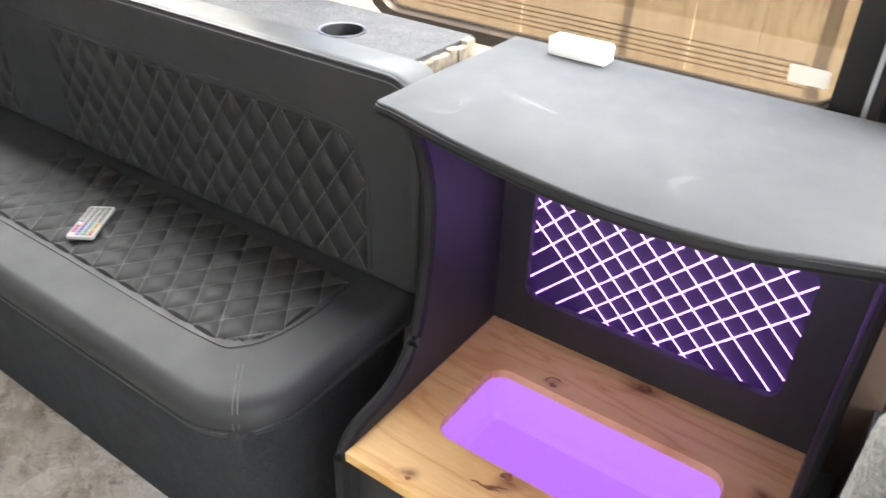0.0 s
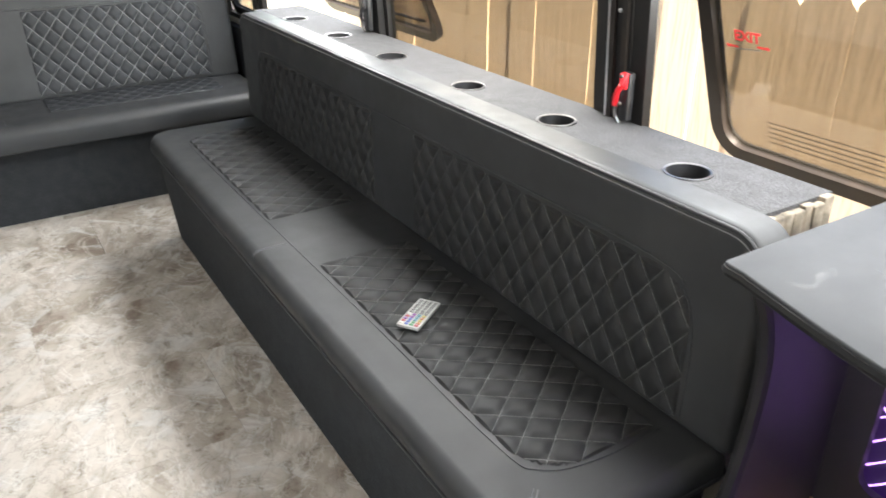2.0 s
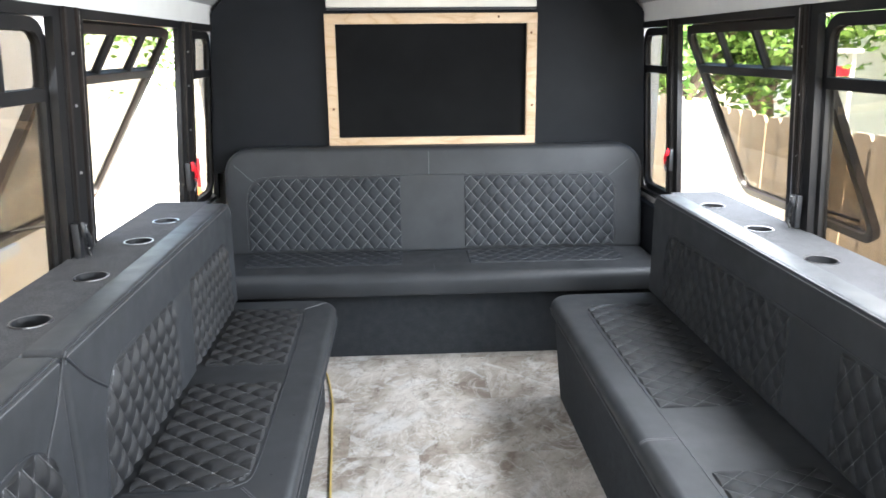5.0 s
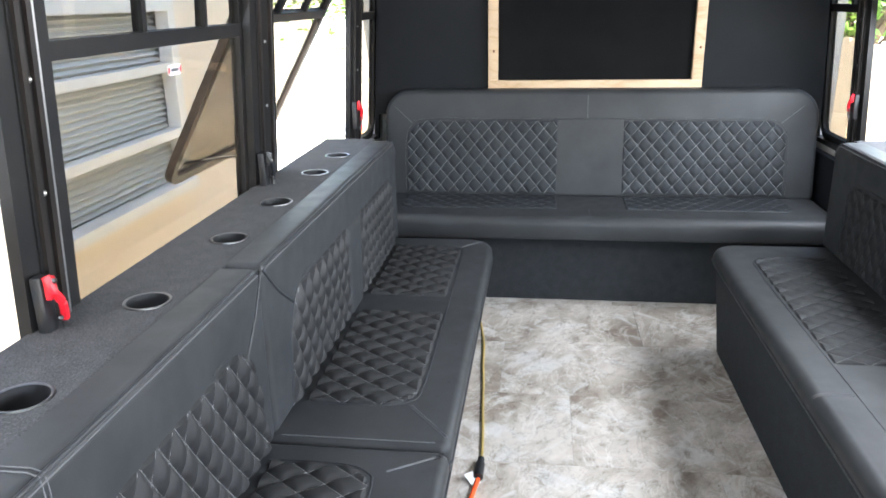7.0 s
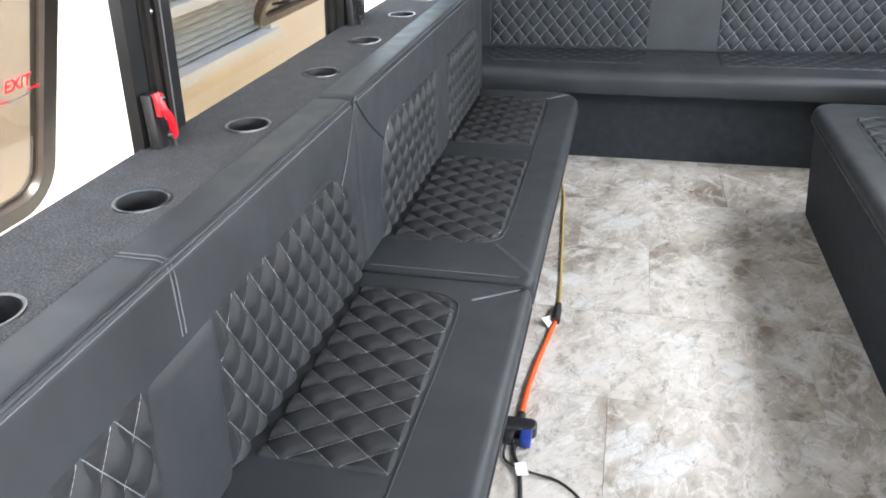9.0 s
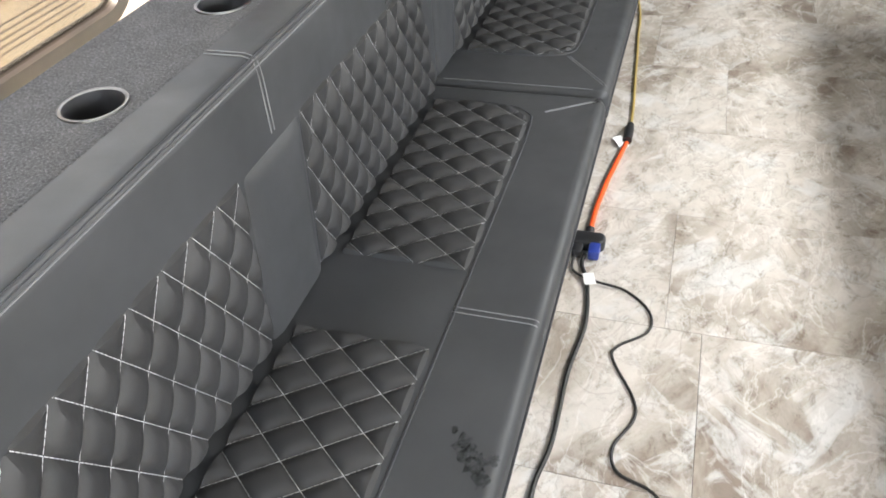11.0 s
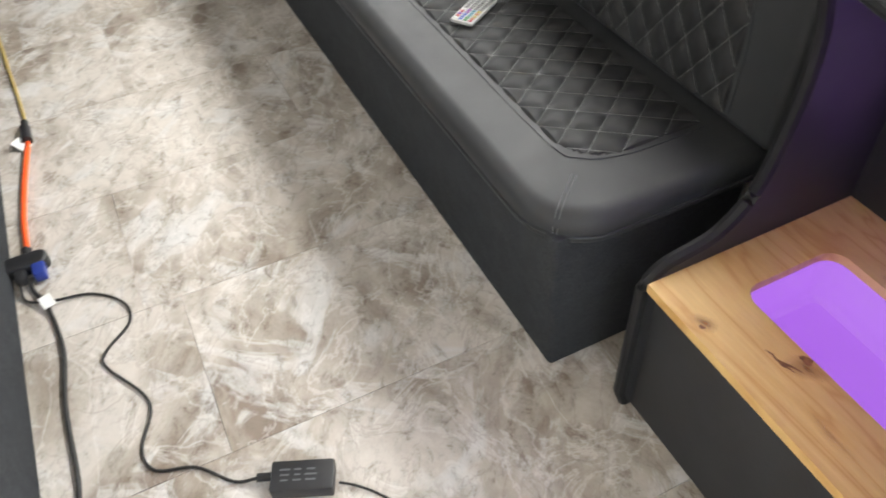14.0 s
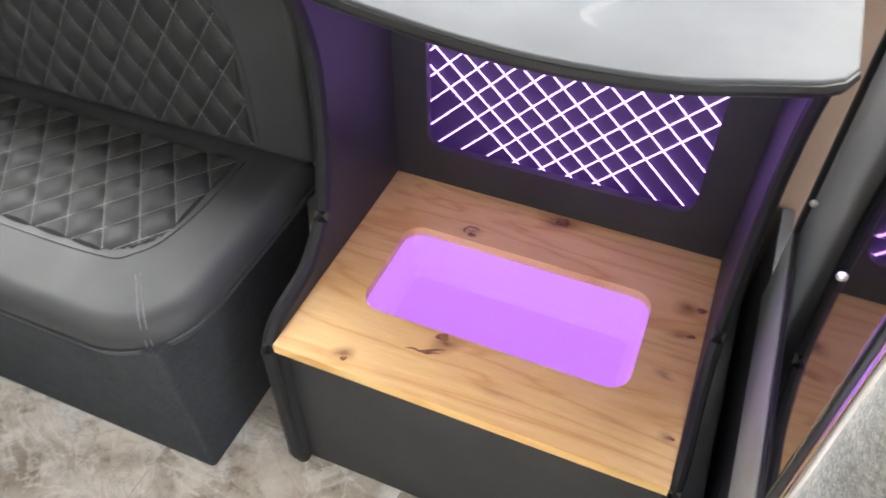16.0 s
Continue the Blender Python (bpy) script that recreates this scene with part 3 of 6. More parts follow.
def sash_parts(win, width, height, place, mullions, cross, metal, glass_label="tinted window glass"):
    """Rounded metal frame, cross bar, mullions and panes of one sash; place(u, v, w) gives the world point."""
    o = rounded(width, height, [0.09] * 4, 6)
    bw = 0.036
    i = inset(o, bw)
    bm = bmesh.new()
    n = len(o)
    loops = []
    for pts, w in ((o, -0.014), (o, 0.014), (i, 0.014), (i, -0.014)):
        loops.append([bm.verts.new(place(u, v, w)) for u, v in pts])
    for a in range(4):
        p, q = loops[a], loops[(a + 1) % 4]
        for k in range(n):
            bm.faces.new((p[k], p[(k + 1) % n], q[(k + 1) % n], q[k]))
    bmesh.ops.recalc_face_normals(bm, faces=bm.faces)
    part("window_frame", bm, metal, win, "dark metal frame with rounded corners")
    seal = bmesh.new()
    tube(seal, [place(u, v, 0.010) for u, v in inset(o, bw - 0.002)], 0.006, 6, True)
    part("seal", seal, M_RUBBER, win)

    def bar(u0, u1, v0, v1, t=0.016):
        b = bmesh.new()
        c = [(u0, v0), (u1, v0), (u1, v1), (u0, v1)]
        lo = [b.verts.new(place(u, v, -t)) for u, v in c]
        hi = [b.verts.new(place(u, v, t)) for u, v in c]
        b.faces.new(lo[::-1])
        b.faces.new(hi)
        for k in range(4):
            b.faces.new((lo[k], lo[(k + 1) % 4], hi[(k + 1) % 4], hi[k]))
        bmesh.ops.recalc_face_normals(b, faces=b.faces)
        return b
    if cross:
        part("crossbar", bar(bw - 0.004, width - bw + 0.004, cross - 0.018, cross + 0.018), M_FRAME, win)
        for u in mullions:
            part("mullion", bar(u - 0.010, u + 0.010, cross + 0.018, height - bw + 0.004, 0.013), M_FRAME, win)
    spans = [(0.02, cross or height - 0.02)] + ([(cross, height - 0.02)] if cross else [])
    for v0, v1 in spans:
        g = bmesh.new()
        c = rounded(width - 0.06, v1 - v0, [0.06 if v0 < 0.1 else 0.001] * 2 + [0.06 if v1 > height - 0.1 else 0.001] * 2, 4)
        lo = [g.verts.new(place(0.03 + u, v0 + v, -0.0025)) for u, v in c]
        hi = [g.verts.new(place(0.03 + u, v0 + v, 0.0025)) for u, v in c]
        g.faces.new(hi)
        g.faces.new(lo[::-1])
        for k in range(len(c)):
            g.faces.new((lo[k], lo[(k + 1) % len(c)], hi[(k + 1) % len(c)], hi[k]))
        ob = part("pane", g, M_GLASS, win, glass_label, False)
        ob.visible_shadow = False


def window(name, side, y0, y1, angle, cross, mullions, label):
    """A top-hung sash in the opening from y0 to y1; angle: degrees by which its foot swings out."""
    win = tagged(new(name), label, "window", "", "structure")
    # fixed surround
    for args in ((y0, y1, SILL, SILL + 0.022, -0.004, 0.058), (y0, y1, HEAD - 0.03, HEAD, -0.012, 0.05), (y0, y0 + 0.045, SILL, HEAD, -0.012, 0.012), (y1 - 0.045, y1, SILL, HEAD, -0.012, 0.012)):
        b = bmesh.new()
        beam(b, side, *args)
        part("surround", b, M_FRAME, win, "", False)
    height = HEAD - SILL - 0.05
    top = slope_frame(side, 0, HEAD - 0.032, 0.03)
    lean = math.atan(0.06)
    a = radians(angle) + lean
    down = Vector((side * math.sin(a), 0, -math.cos(a)))
    nrm = Vector((side * math.cos(a), 0, math.sin(a)))
    ya = y0 + 0.026

    def place(u, v, w):
        return Vector((top.x, ya + u, top.z)) + down * (height - v) + nrm * w
    sash_parts(win, y1 - y0 - 0.052, height, place, mullions, cross, M_BRONZE if angle else M_FRAME)
    return win, place, height


def stay_bar(win, place, u, side):
    """The small prop that holds an open sash."""
    b = bmesh.new()
    tip = place(u, 0.10, -0.02)
    foot = Vector((side * (wall_x(0.95) + 0.03), tip.y + 0.03, 0.945))
    tube(b, [foot, (foot + tip) / 2 + Vector((0, 0, 0.015)), tip], 0.006, 6)
    part("stay", b, M_FRAME, win, "thin prop holding the sash open")


def defroster_lines(win, place, u0, u1, v0):
    for k in range(5):
        b = bmesh.new()
        c = [place(u, v0 + 0.013 * k + dv, -0.004) for u, dv in ((u0, 0), (u1, 0), (u1, 0.0022), (u0, 0.0022))]
        b.faces.new([b.verts.new(p) for p in c])
        part("printed_line", b, M_RUBBER, win, "", False)


def sash_matrix(place, u, v, side):
    ux = (place(u + 0.1, v, 0) - place(u, v, 0)).normalized() * (1 if side < 0 else -1)
    vy = (place(u, v + 0.1, 0) - place(u, v, 0)).normalized()
    m = Matrix((ux, vy, ux.cross(vy))).transposed().to_4x4()
    m.translation = place(u, v, -0.0045)
    return m


def exit_print(win, place, u, v, side, size):
    m = sash_matrix(place, u, v, side)
    lettering("exit_print", "EXIT", size, m, M_REDPRINT, win, "red EXIT lettering")
    for s in (-1, 1):
        b = bmesh.new()
        y = -0.8 * size if s < 0 else -0.55 * size
        x = s * size * 1.25
        pts = [(-0.5, -0.06), (0.2, -0.06), (0.2, -0.16), (0.5, 0), (0.2, 0.16), (0.2, 0.06), (-0.5, 0.06)]
        vs = [b.verts.new(m @ Vector((x + s * px * size, y + py * size, 0.0003))) for px, py in pts]
        b.faces.new(vs if s > 0 else vs[::-1])
        part("exit_arrow", b, M_REDPRINT, win, "red arrow print", False)
    b = bmesh.new()
    vs = [b.verts.new(m @ Vector((px * size, py * size, 0.0002))) for px, py in ((-1.0, -0.98), (1.0, -0.80), (1.0, -0.73), (-1.0, -0.91))]
    b.faces.new(vs)
    part("small_print", b, M_MARK, win, "", False)


def sticker(win, place, u, v, side):
    m = sash_matrix(place, u, v, side)
    b = bmesh.new()
    b.faces.new([b.verts.new(m @ Vector((x, y, 0.0002))) for x, y in rounded(0.075, 0.026, [0.012] * 4, 4)])
    part("sticker", b, M_WHITEPRINT, win, "small white sticker with red ends", False)
    for x0, x1 in ((0.002, 0.012), (0.063, 0.073)):
        b = bmesh.new()
        b.faces.new([b.verts.new(m @ Vector((x, y, 0.0006))) for x, y in ((x0, 0.006), (x1, 0.004), (x1, 0.022), (x0, 0.020))])
        part("red_mark", b, M_REDPRINT, win, "", False)
    b = bmesh.new()
    b.faces.new([b.verts.new(m @ Vector((x, y, 0.0006))) for x, y in ((0.018, 0.009), (0.057, 0.009), (0.057, 0.017), (0.018, 0.017))])
    part("print_bar", b, M_MARK, win, "", False)


CROSS = 0.652
wins = {}
k = 1
for side, posts in ((1, POSTS_R), (-1, POSTS_L)):
    gaps = [(-0.75, 0.05)] + [(a[1], b[0]) for a, b in zip(posts, posts[1:])] + [(posts[-1][1], 5.5)]
    for n, (a, b) in enumerate(gaps):
        opened = n in (2, 4)
        ang = {(1, 2): 17, (1, 4): 20.8, (-1, 2): 14.5, (-1, 4): 26}.get((side, n), 0)
        mull = [] if n in (0, 2) else [0.42, 0.75] if n in (3, 4) else [(b - a) * 0.3, (b - a) * 0.6] if n != 5 else [0.16]
        cross = 0 if n == 2 else CROSS
        text = "tinted bus window swung open at the foot on its top hinge" if opened else "closed tinted bus window with black cross bar and small upper panes"
        wins[side, n] = window(f"window_{k}", side, a, b, ang, cross, mull, text)
        k += 1
for side in (1, -1):
    w, pl, h = wins[side, 2]
    exit_print(w, pl, 1.03 if side < 0 else 1.02, 0.285 if side < 0 else 0.33, side, 0.033)
    defroster_lines(w, pl, 0.10, 0.98, 0.075)
    if side > 0:
        m = sash_matrix(pl, 0.13, 0.085, side)
        b = bmesh.new()
        b.faces.new([b.verts.new(m @ Vector((x, y, 0.0002))) for x, y in rounded(0.07, 0.04, [0.004] * 4, 3)])
        part("sticker", b, M_WHITEPRINT, w, "small pale sticker", False)
    w, pl, h = wins[side, 4]
    stay_bar(w, pl, 0.06, side)
    defroster_lines(w, pl, 0.10, 0.85, 0.075)
    w, pl, h = wins[side, 3]
    sticker(w, pl, 0.66 if side > 0 else 0.53, 0.56, side)


def post_cover(side, y0, y1, name):
    """Black cover of a pillar between two windows, with its bright strip."""
    t = tagged(new(name), "black metal window pillar with a bright edge strip", "pillar", "window pillars", "structure")
    b = bmesh.new()
    beam(b, side, y0, y1, SILL, HEAD, -0.016, 0.014)
    part("cover", b, M_FRAME, t, "", False)
    for y in (y0 + 0.008, y1 - 0.024):
        b = bmesh.new()
        beam(b, side, y, y + 0.014, 0.80, 1.63, -0.024, -0.016)
        part("ridge", b, M_BRONZE, t, "", False)
    b = bmesh.new()
    beam(b, side, y1 - 0.008, y1 - 0.001, 0.80, 1.62, -0.022, -0.016)
    part("edge_strip", b, M_ALU, t, "bright metal strip", False)
    for z in (1.15, 1.35, 1.5):
        b = bmesh.new()
        c = slope_frame(side, (y0 + y1) / 2, z, -0.018)
        bmesh.ops.create_uvsphere(b, u_segments=8, v_segments=5, radius=0.005, matrix=Matrix.Translation(c))
        part("screw", b, M_ALU, t)


n = 1
for side, posts in ((1, POSTS_R), (-1, POSTS_L)):
    for a, b in posts:
        post_cover(side, a, b, f"trim_{n}")
        n += 1


def latch(side, y, z, k=1.0, lever=None):
    """Emergency handle on a black bracket; k: its size."""
    x = side * (wall_x(z) - 0.03)
    red = lever is None
    text = "red plastic emergency latch on the black window pillar" if red else "black metal latch handle on the black window pillar"
    t = thing("window_latch", text, "latch", "window latches", at=(x, y, z))

    def at(dx, dy, dz):
        return Vector((x - side * dx * k, y + dy * k, z + dz * k))
    b = bmesh.new()
    obox(b, at(0.0, 0.0, -0.017), (0.024 * k, 0.032 * k, 0.135 * k), Matrix.Identity(3), 0.004)
    part("bracket", b, M_BLACKPLASTIC, t)
    b = bmesh.new()
    tube(b, smooth_path([at(0.022, -0.012, 0.055), at(0.032, -0.010, 0.025), at(0.034, 0.006, -0.005), at(0.026, 0.018, -0.04)], 5), 0.0085 * k, 8)
    obox(b, at(0.024, -0.006, 0.03), (0.014 * k, 0.024 * k, 0.044 * k), Matrix.Identity(3), 0.004)
    part("lever", b, M_RED if red else lever, t, "red lever" if red else "")
    for dz in (0.045, -0.03):
        b = bmesh.new()
        bmesh.ops.create_uvsphere(b, u_segments=8, v_segments=5, radius=0.006 * k, matrix=Matrix.Translation(at(0.034, -0.008, dz)))
        part("rivet", b, M_RIM, t)
    b = bmesh.new()
    tube(b, smooth_path([at(0.02, 0.014, -0.03), at(0.026, 0.018, -0.06), at(0.018, 0.006, -0.09)], 4), 0.006 * k, 6)
    part("hook", b, M_RIM, t)


for side, posts in ((1, POSTS_R), (-1, POSTS_L)):
    for n, (a, b) in enumerate(posts[1:]):
        if side > 0:
            latch(side, a - 0.012, 0.985 if a > 2 else 0.98, 0.8, M_BLACKPLASTIC if n == 2 else None)
        else:
            latch(side, a - 0.026, 0.965, 0.95, M_BLACKPLASTIC if n == 2 else None)

# ---- side benches ----
SEAT, BACK = 0.475, 0.91


def seat_cushion(parent, side, y0, y1, xf, xb, radii, z0=0.395, name="seat", roll=0.035, lip=0.028):
    """Padded seat; xf: its front, xb: its back, as distances from the middle of the bus."""
    d = xb - xf
    w = y1 - y0

    def place(u, v, h):
        return Vector((side * (xf + v), y0 + u, z0 + h))
    bm = bmesh.new()
    o = soft(w, d, radii, roll)
    pad(bm, o, place, SEAT - z0, roll, 6, 0.006)
    ob = part(name, bm, M_LEATHER, parent)
    pipe = bmesh.new()
    tube(pipe, [place(u, v, lip) for u, v in inset(o, -0.0005)], 0.0028, 6, True)
    part("piping", pipe, M_PIPING, ob)
    return ob, place


def seat_quilt(ob, side, y0, y1, x0, x1, radii, material, label="quilted seat panel with diamond stitching"):
    def place(u, v, h):
        return Vector((side * (x0 + v), y0 + u, SEAT + h))
    return quilt("quilted_panel", y1 - y0, x1 - x0, place, radii, (0.076, 0.099), 0.0105 if side < 0 else 0.0065, material, ob, label)


def back_quilt(ob, side, y0, y1, z0, z1, radii, xat, material, puff=0.013, lean=(0.0, 0.0), zigzag=False):
    """Quilted part of a backrest; lean: how far its two ends move along the bench towards the top."""
    def place(u, v, h):
        k = v / (z1 - z0)
        a, b = y0 + lean[0] * k, y1 + lean[1] * k
        return Vector((side * (xat(z0 + v) - h), a + (b - a) * u / (y1 - y0), z0 + v))
    return quilt("quilted_panel", y1 - y0, z1 - z0, place, radii, (0.069, 0.099), puff, material, ob, "quilted back panel with diamond stitching", zigzag=zigzag)


def stitch(parent, pts, name="seam", double=True, gap=0.006):
    bm = bmesh.new()
    pts = [Vector(p) for p in pts]
    tube(bm, pts, 0.0011, 5)
    part(name, bm, M_THREAD, parent, "grey thread seam")
    if double:
        bm = bmesh.new()
        d = (pts[-1] - pts[0]).normalized()
        off = Vector((0, gap, 0)) if abs(d.y) < 0.7 else Vector((gap, 0, 0))
        tube(bm, [p + off for p in pts], 0.0011, 5)
        part(name, bm, M_THREAD, parent, "grey thread seam")


def corner_seam(seat_ob, side, cx, cy, way, rho0, radius, roll, spread=0.004):
    """Double seam across a rounded seat corner, following the roll of its edge."""
    d = Vector(way).normalized()
    for off in (-spread, spread):
        pts = []
        for i in range(13):
            rho = rho0 + (radius - rho0) * i / 12
            e = radius - rho
            z = SEAT + 0.0006 if e >= roll else SEAT - roll + math.sqrt(max(0, roll * roll - (roll - e) ** 2)) + 0.0006
            pts.append(Vector((side * (cx + d.x * rho - d.y * off), cy + d.y * rho + d.x * off, z)))
        pts.append(pts[-1] - Vector((0, 0, 0.02)) + Vector((side * d.x, d.y, 0)) * 0.0008)
        bm = bmesh.new()
        tube(bm, pts, 0.001, 5)
        part("seam", bm, M_THREAD, seat_ob, "grey thread seam")


def backrest(parent, side, y0, y1, xb, near_r, far_r):
    """Padded back with a rolled top; xb: its front face. Outline seen from the seat."""
    z_low = SEAT - 0.003
    w, h = y1 - y0, BACK - z_low

    def place(u, v, d):
        # d runs from the wall side to the front face
        return Vector((side * (xb + 0.085 - d), y0 + u, z_low + v))
    bm = bmesh.new()
    o = soft(w, h, (0.002, 0.002, far_r, near_r), 0.022)
    pad(bm, o, place, 0.085, 0.022, 5)
    ob = part("backrest", bm, M_LEATHER, parent)
    pipe = bmesh.new()
    top = [place(u, v, 0.0785) for u, v in inset(o, 0.0065)]
    run = [p for p, (u, v) in zip(top, o) if v > 0.05]
    tube(pipe, run, 0.0042, 8)
    part("piping", pipe, M_PIPING, ob)
    th = bmesh.new()
    tube(th, [p + Vector((side * -0.0056, 0, -0.008)) for p in run[1:-1]], 0.0013, 5)
    part("seam", th, M_THREAD, ob)
    return ob


def cup_ledge(parent, side, y0, y1, x0, cups, rim_r=0.043):
    """Carpeted shelf behind a backrest with round holes for the cup holders."""
    ob = bmesh.new()
    ztop = BACK - 0.002
    xs = (x0, 1.168)
    n = 24
    ys = sorted(cups)
    cx = 1.026
    edges = [y0] + [(a + b) / 2 for a, b in zip(ys, ys[1:])] + [y1]
    for yc, a, b in zip(ys, edges, edges[1:]):
        angles = {round(math.tau * i / n, 6) for i in range(n)}
        for X, Y in ((xs[0], a), (xs[1], a), (xs[1], b), (xs[0], b)):
            angles.add(round(math.atan2(Y - yc, X - cx) % math.tau, 6))
        ring, rect = [], []
        for t in sorted(angles):
            c, s = math.cos(t), math.sin(t)
            ring.append(ob.verts.new((side * (cx + rim_r * c), yc + rim_r * s, ztop)))
            kx = (xs[1] - cx) / c if c > 1e-9 else (xs[0] - cx) / c if c < -1e-9 else 1e9
            ky = (b - yc) / s if s > 1e-9 else (a - yc) / s if s < -1e-9 else 1e9
            q = min(kx, ky)
            rect.append(ob.verts.new((side * (cx + q * c), yc + q * s, ztop)))
        for i in range(len(ring)):
            k2 = (i + 1) % len(ring)
            ob.faces.new((ring[i], ring[k2], rect[k2], rect[i]))
    bmesh.ops.remove_doubles(ob, verts=ob.verts, dist=0.0005)
    bmesh.ops.recalc_face_normals(ob, faces=ob.faces)
    for f in ob.faces:
        if f.normal.z < 0:
            f.normal_flip()
    # front lip, ends and underside
    def quad(*p):
        ob.faces.new([ob.verts.new(q) for q in p])
    zb = 0.42
    for y in (y0, y1):
        quad((side * xs[0], y, zb), (side * xs[1], y, zb), (side * xs[1], y, ztop), (side * xs[0], y, ztop))
    quad((side * xs[0], y0, zb), (side * xs[0], y1, zb), (side * xs[0], y1, ztop), (side * xs[0], y0, ztop))
    quad((side * xs[1], y0, zb), (side * xs[1], y1, zb), (side * xs[1], y1, ztop), (side * xs[1], y0, ztop))
    quad((side * xs[0], y0, zb), (side * xs[1], y0, zb), (side * xs[1], y1, zb), (side * xs[0], y1, zb))
    bmesh.ops.remove_doubles(ob, verts=ob.verts, dist=0.0005)
    return part("ledge", ob, M_CARPET, parent, "charcoal carpeted ledge", False)


def cup_holder(side, y, r=0.043):
    c = Vector((side * 1.026, y, BACK - 0.002))
    t = thing("cup_holder", "round black cup holder with chrome rim in the carpeted ledge", "cup holder", "cup holders", at=c)
    b = bmesh.new()
    n = 28
    prof = [(r + 0.004, 0.0003), (r + 0.0035, 0.0028), (r + 0.001, 0.0032), (r - 0.002, 0.002), (r - 0.003, -0.004)]
    rings = [[b.verts.new(c + Vector((q * math.cos(math.tau * i / n), q * math.sin(math.tau * i / n), z))) for i in range(n)] for q, z in prof]
    for p, q in zip(rings, rings[1:]):
        for i in range(n):
            b.faces.new((p[i], p[(i + 1) % n], q[(i + 1) % n], q[i]))
    bmesh.ops.recalc_face_normals(b, faces=b.faces)
    part("rim", b, M_RIM, t, "thin dark chrome rim")
    b = bmesh.new()
    prof = [(r - 0.003, 0.002), (r - 0.006, -0.085), (r - 0.010, -0.09), (0.0005, -0.09)]
    rings = [[b.verts.new(c + Vector((q * math.cos(math.tau * i / n), q * math.sin(math.tau * i / n), z))) for i in range(n)] for q, z in prof]
    for p, q in zip(rings, rings[1:]):
        for i in range(n):
            b.faces.new((p[i], q[i], q[(i + 1) % n], p[(i + 1) % n]))
    part("cup", b, M_BLACKPLASTIC, t, "black plastic cup")
    return t


def border(parent, pts):
    """Sewn groove round a quilted panel: a thin welt with a thread beside it."""
    path = smooth_path(pts, 6)
    bm = bmesh.new()
    tube(bm, path, 0.0021, 6)
    part("welt", bm, M_PIPING, parent)


# right-hand bench
bench = thing("bench", "long black quilted vinyl bench seat with carpeted base", "bench", "party bus benches", at=(0.7, 3.1, 0))
bm = bmesh.new()
pad(bm, soft(2.45, 0.40, (0.010, 0.03, 0.002, 0.002), 0.004, 4), lambda u, v, w: Vector((0.512 - 0.042 * w / 0.43 * (1 - v / 0.4) + v, 1.935 - 0.035 * w / 0.43 * (1 - u / 2.45) + u, w)), 0.43, 0.004, 2)
part("base", bm, M_CARPET_BASE, bench, "black carpeted plinth")
seat, _ = seat_cushion(bench, 1, 1.875, 4.405, 0.449, 0.937, (0.13, 0.10, 0.004, 0.03), z0=0.412, lip=0.016)
XB_R = 0.893
seat_quilt(seat, 1, 2.00, 2.955, 0.578, 0.862, (0.11, 0.002, 0.002, 0.002), M_QUILT_DARK)
seat_quilt(seat, 1, 3.30, 4.22, 0.568, 0.862, (0.002, 0.06, 0.002, 0.002), M_QUILT_DARK)
b = backrest(bench, 1, 1.865, 4.405, XB_R, 0.075, 0.06)
back_quilt(b, 1, 1.985, 2.975, 0.486, 0.785, (0.002, 0.002, 0.01, 0.10), lambda z: XB_R, M_QUILT_DARK, 0.008)
back_quilt(b, 1, 3.22, 4.22, 0.486, 0.785, (0.002, 0.002, 0.10, 0.01), lambda z: XB_R, M_QUILT_DARK, 0.008)
CUPS_R = [2.15, 2.54, 2.905, 3.33, 3.72, 4.11]
cup_ledge(bench, 1, 1.945, 4.40, XB_R + 0.068, CUPS_R)
border(seat, [(x, y, SEAT + 0.0004) for x, y in ((0.86, 1.992), (0.70, 1.992), (0.60, 2.025), (0.571, 2.12), (0.571, 2.6), (0.567, 3.1), (0.562, 3.6), (0.562, 4.10), (0.585, 4.20), (0.65, 4.229), (0.86, 4.229))])
border(b, [(XB_R - 0.0004, y, z) for y, z in ((1.978, 0.5), (1.978, 0.66), (2.005, 0.75), (2.09, 0.792), (2.6, 0.792), (3.1, 0.792), (3.6, 0.792), (4.12, 0.792), (4.2, 0.75), (4.227, 0.67), (4.227, 0.5))])
corner_seam(seat, 1, 0.579, 2.005, (-0.75, -0.66), 0.02, 0.13, 0.035)
corner_seam(seat, 1, 0.556, 3.124, (-1, 0), 0.0, 0.107, 0.035, 0.004)
random.seed(9)
for i in range(7):
    bm = bmesh.new()
    obox(bm, Vector((0.985 + 0.026 * i, 1.938 + random.uniform(-0.004, 0.004), 0.862 + random.uniform(-0.006, 0.006))), (0.030, 0.016, 0.085), Matrix.Rotation(random.uniform(-0.1, 0.1), 3, "Y"), 0.004)
    part("ragged_edge", bm, M_RAWEND, bench, "ragged raw end of the carpeted ledge")
for y in CUPS_R:
    cup_holder(1, y)

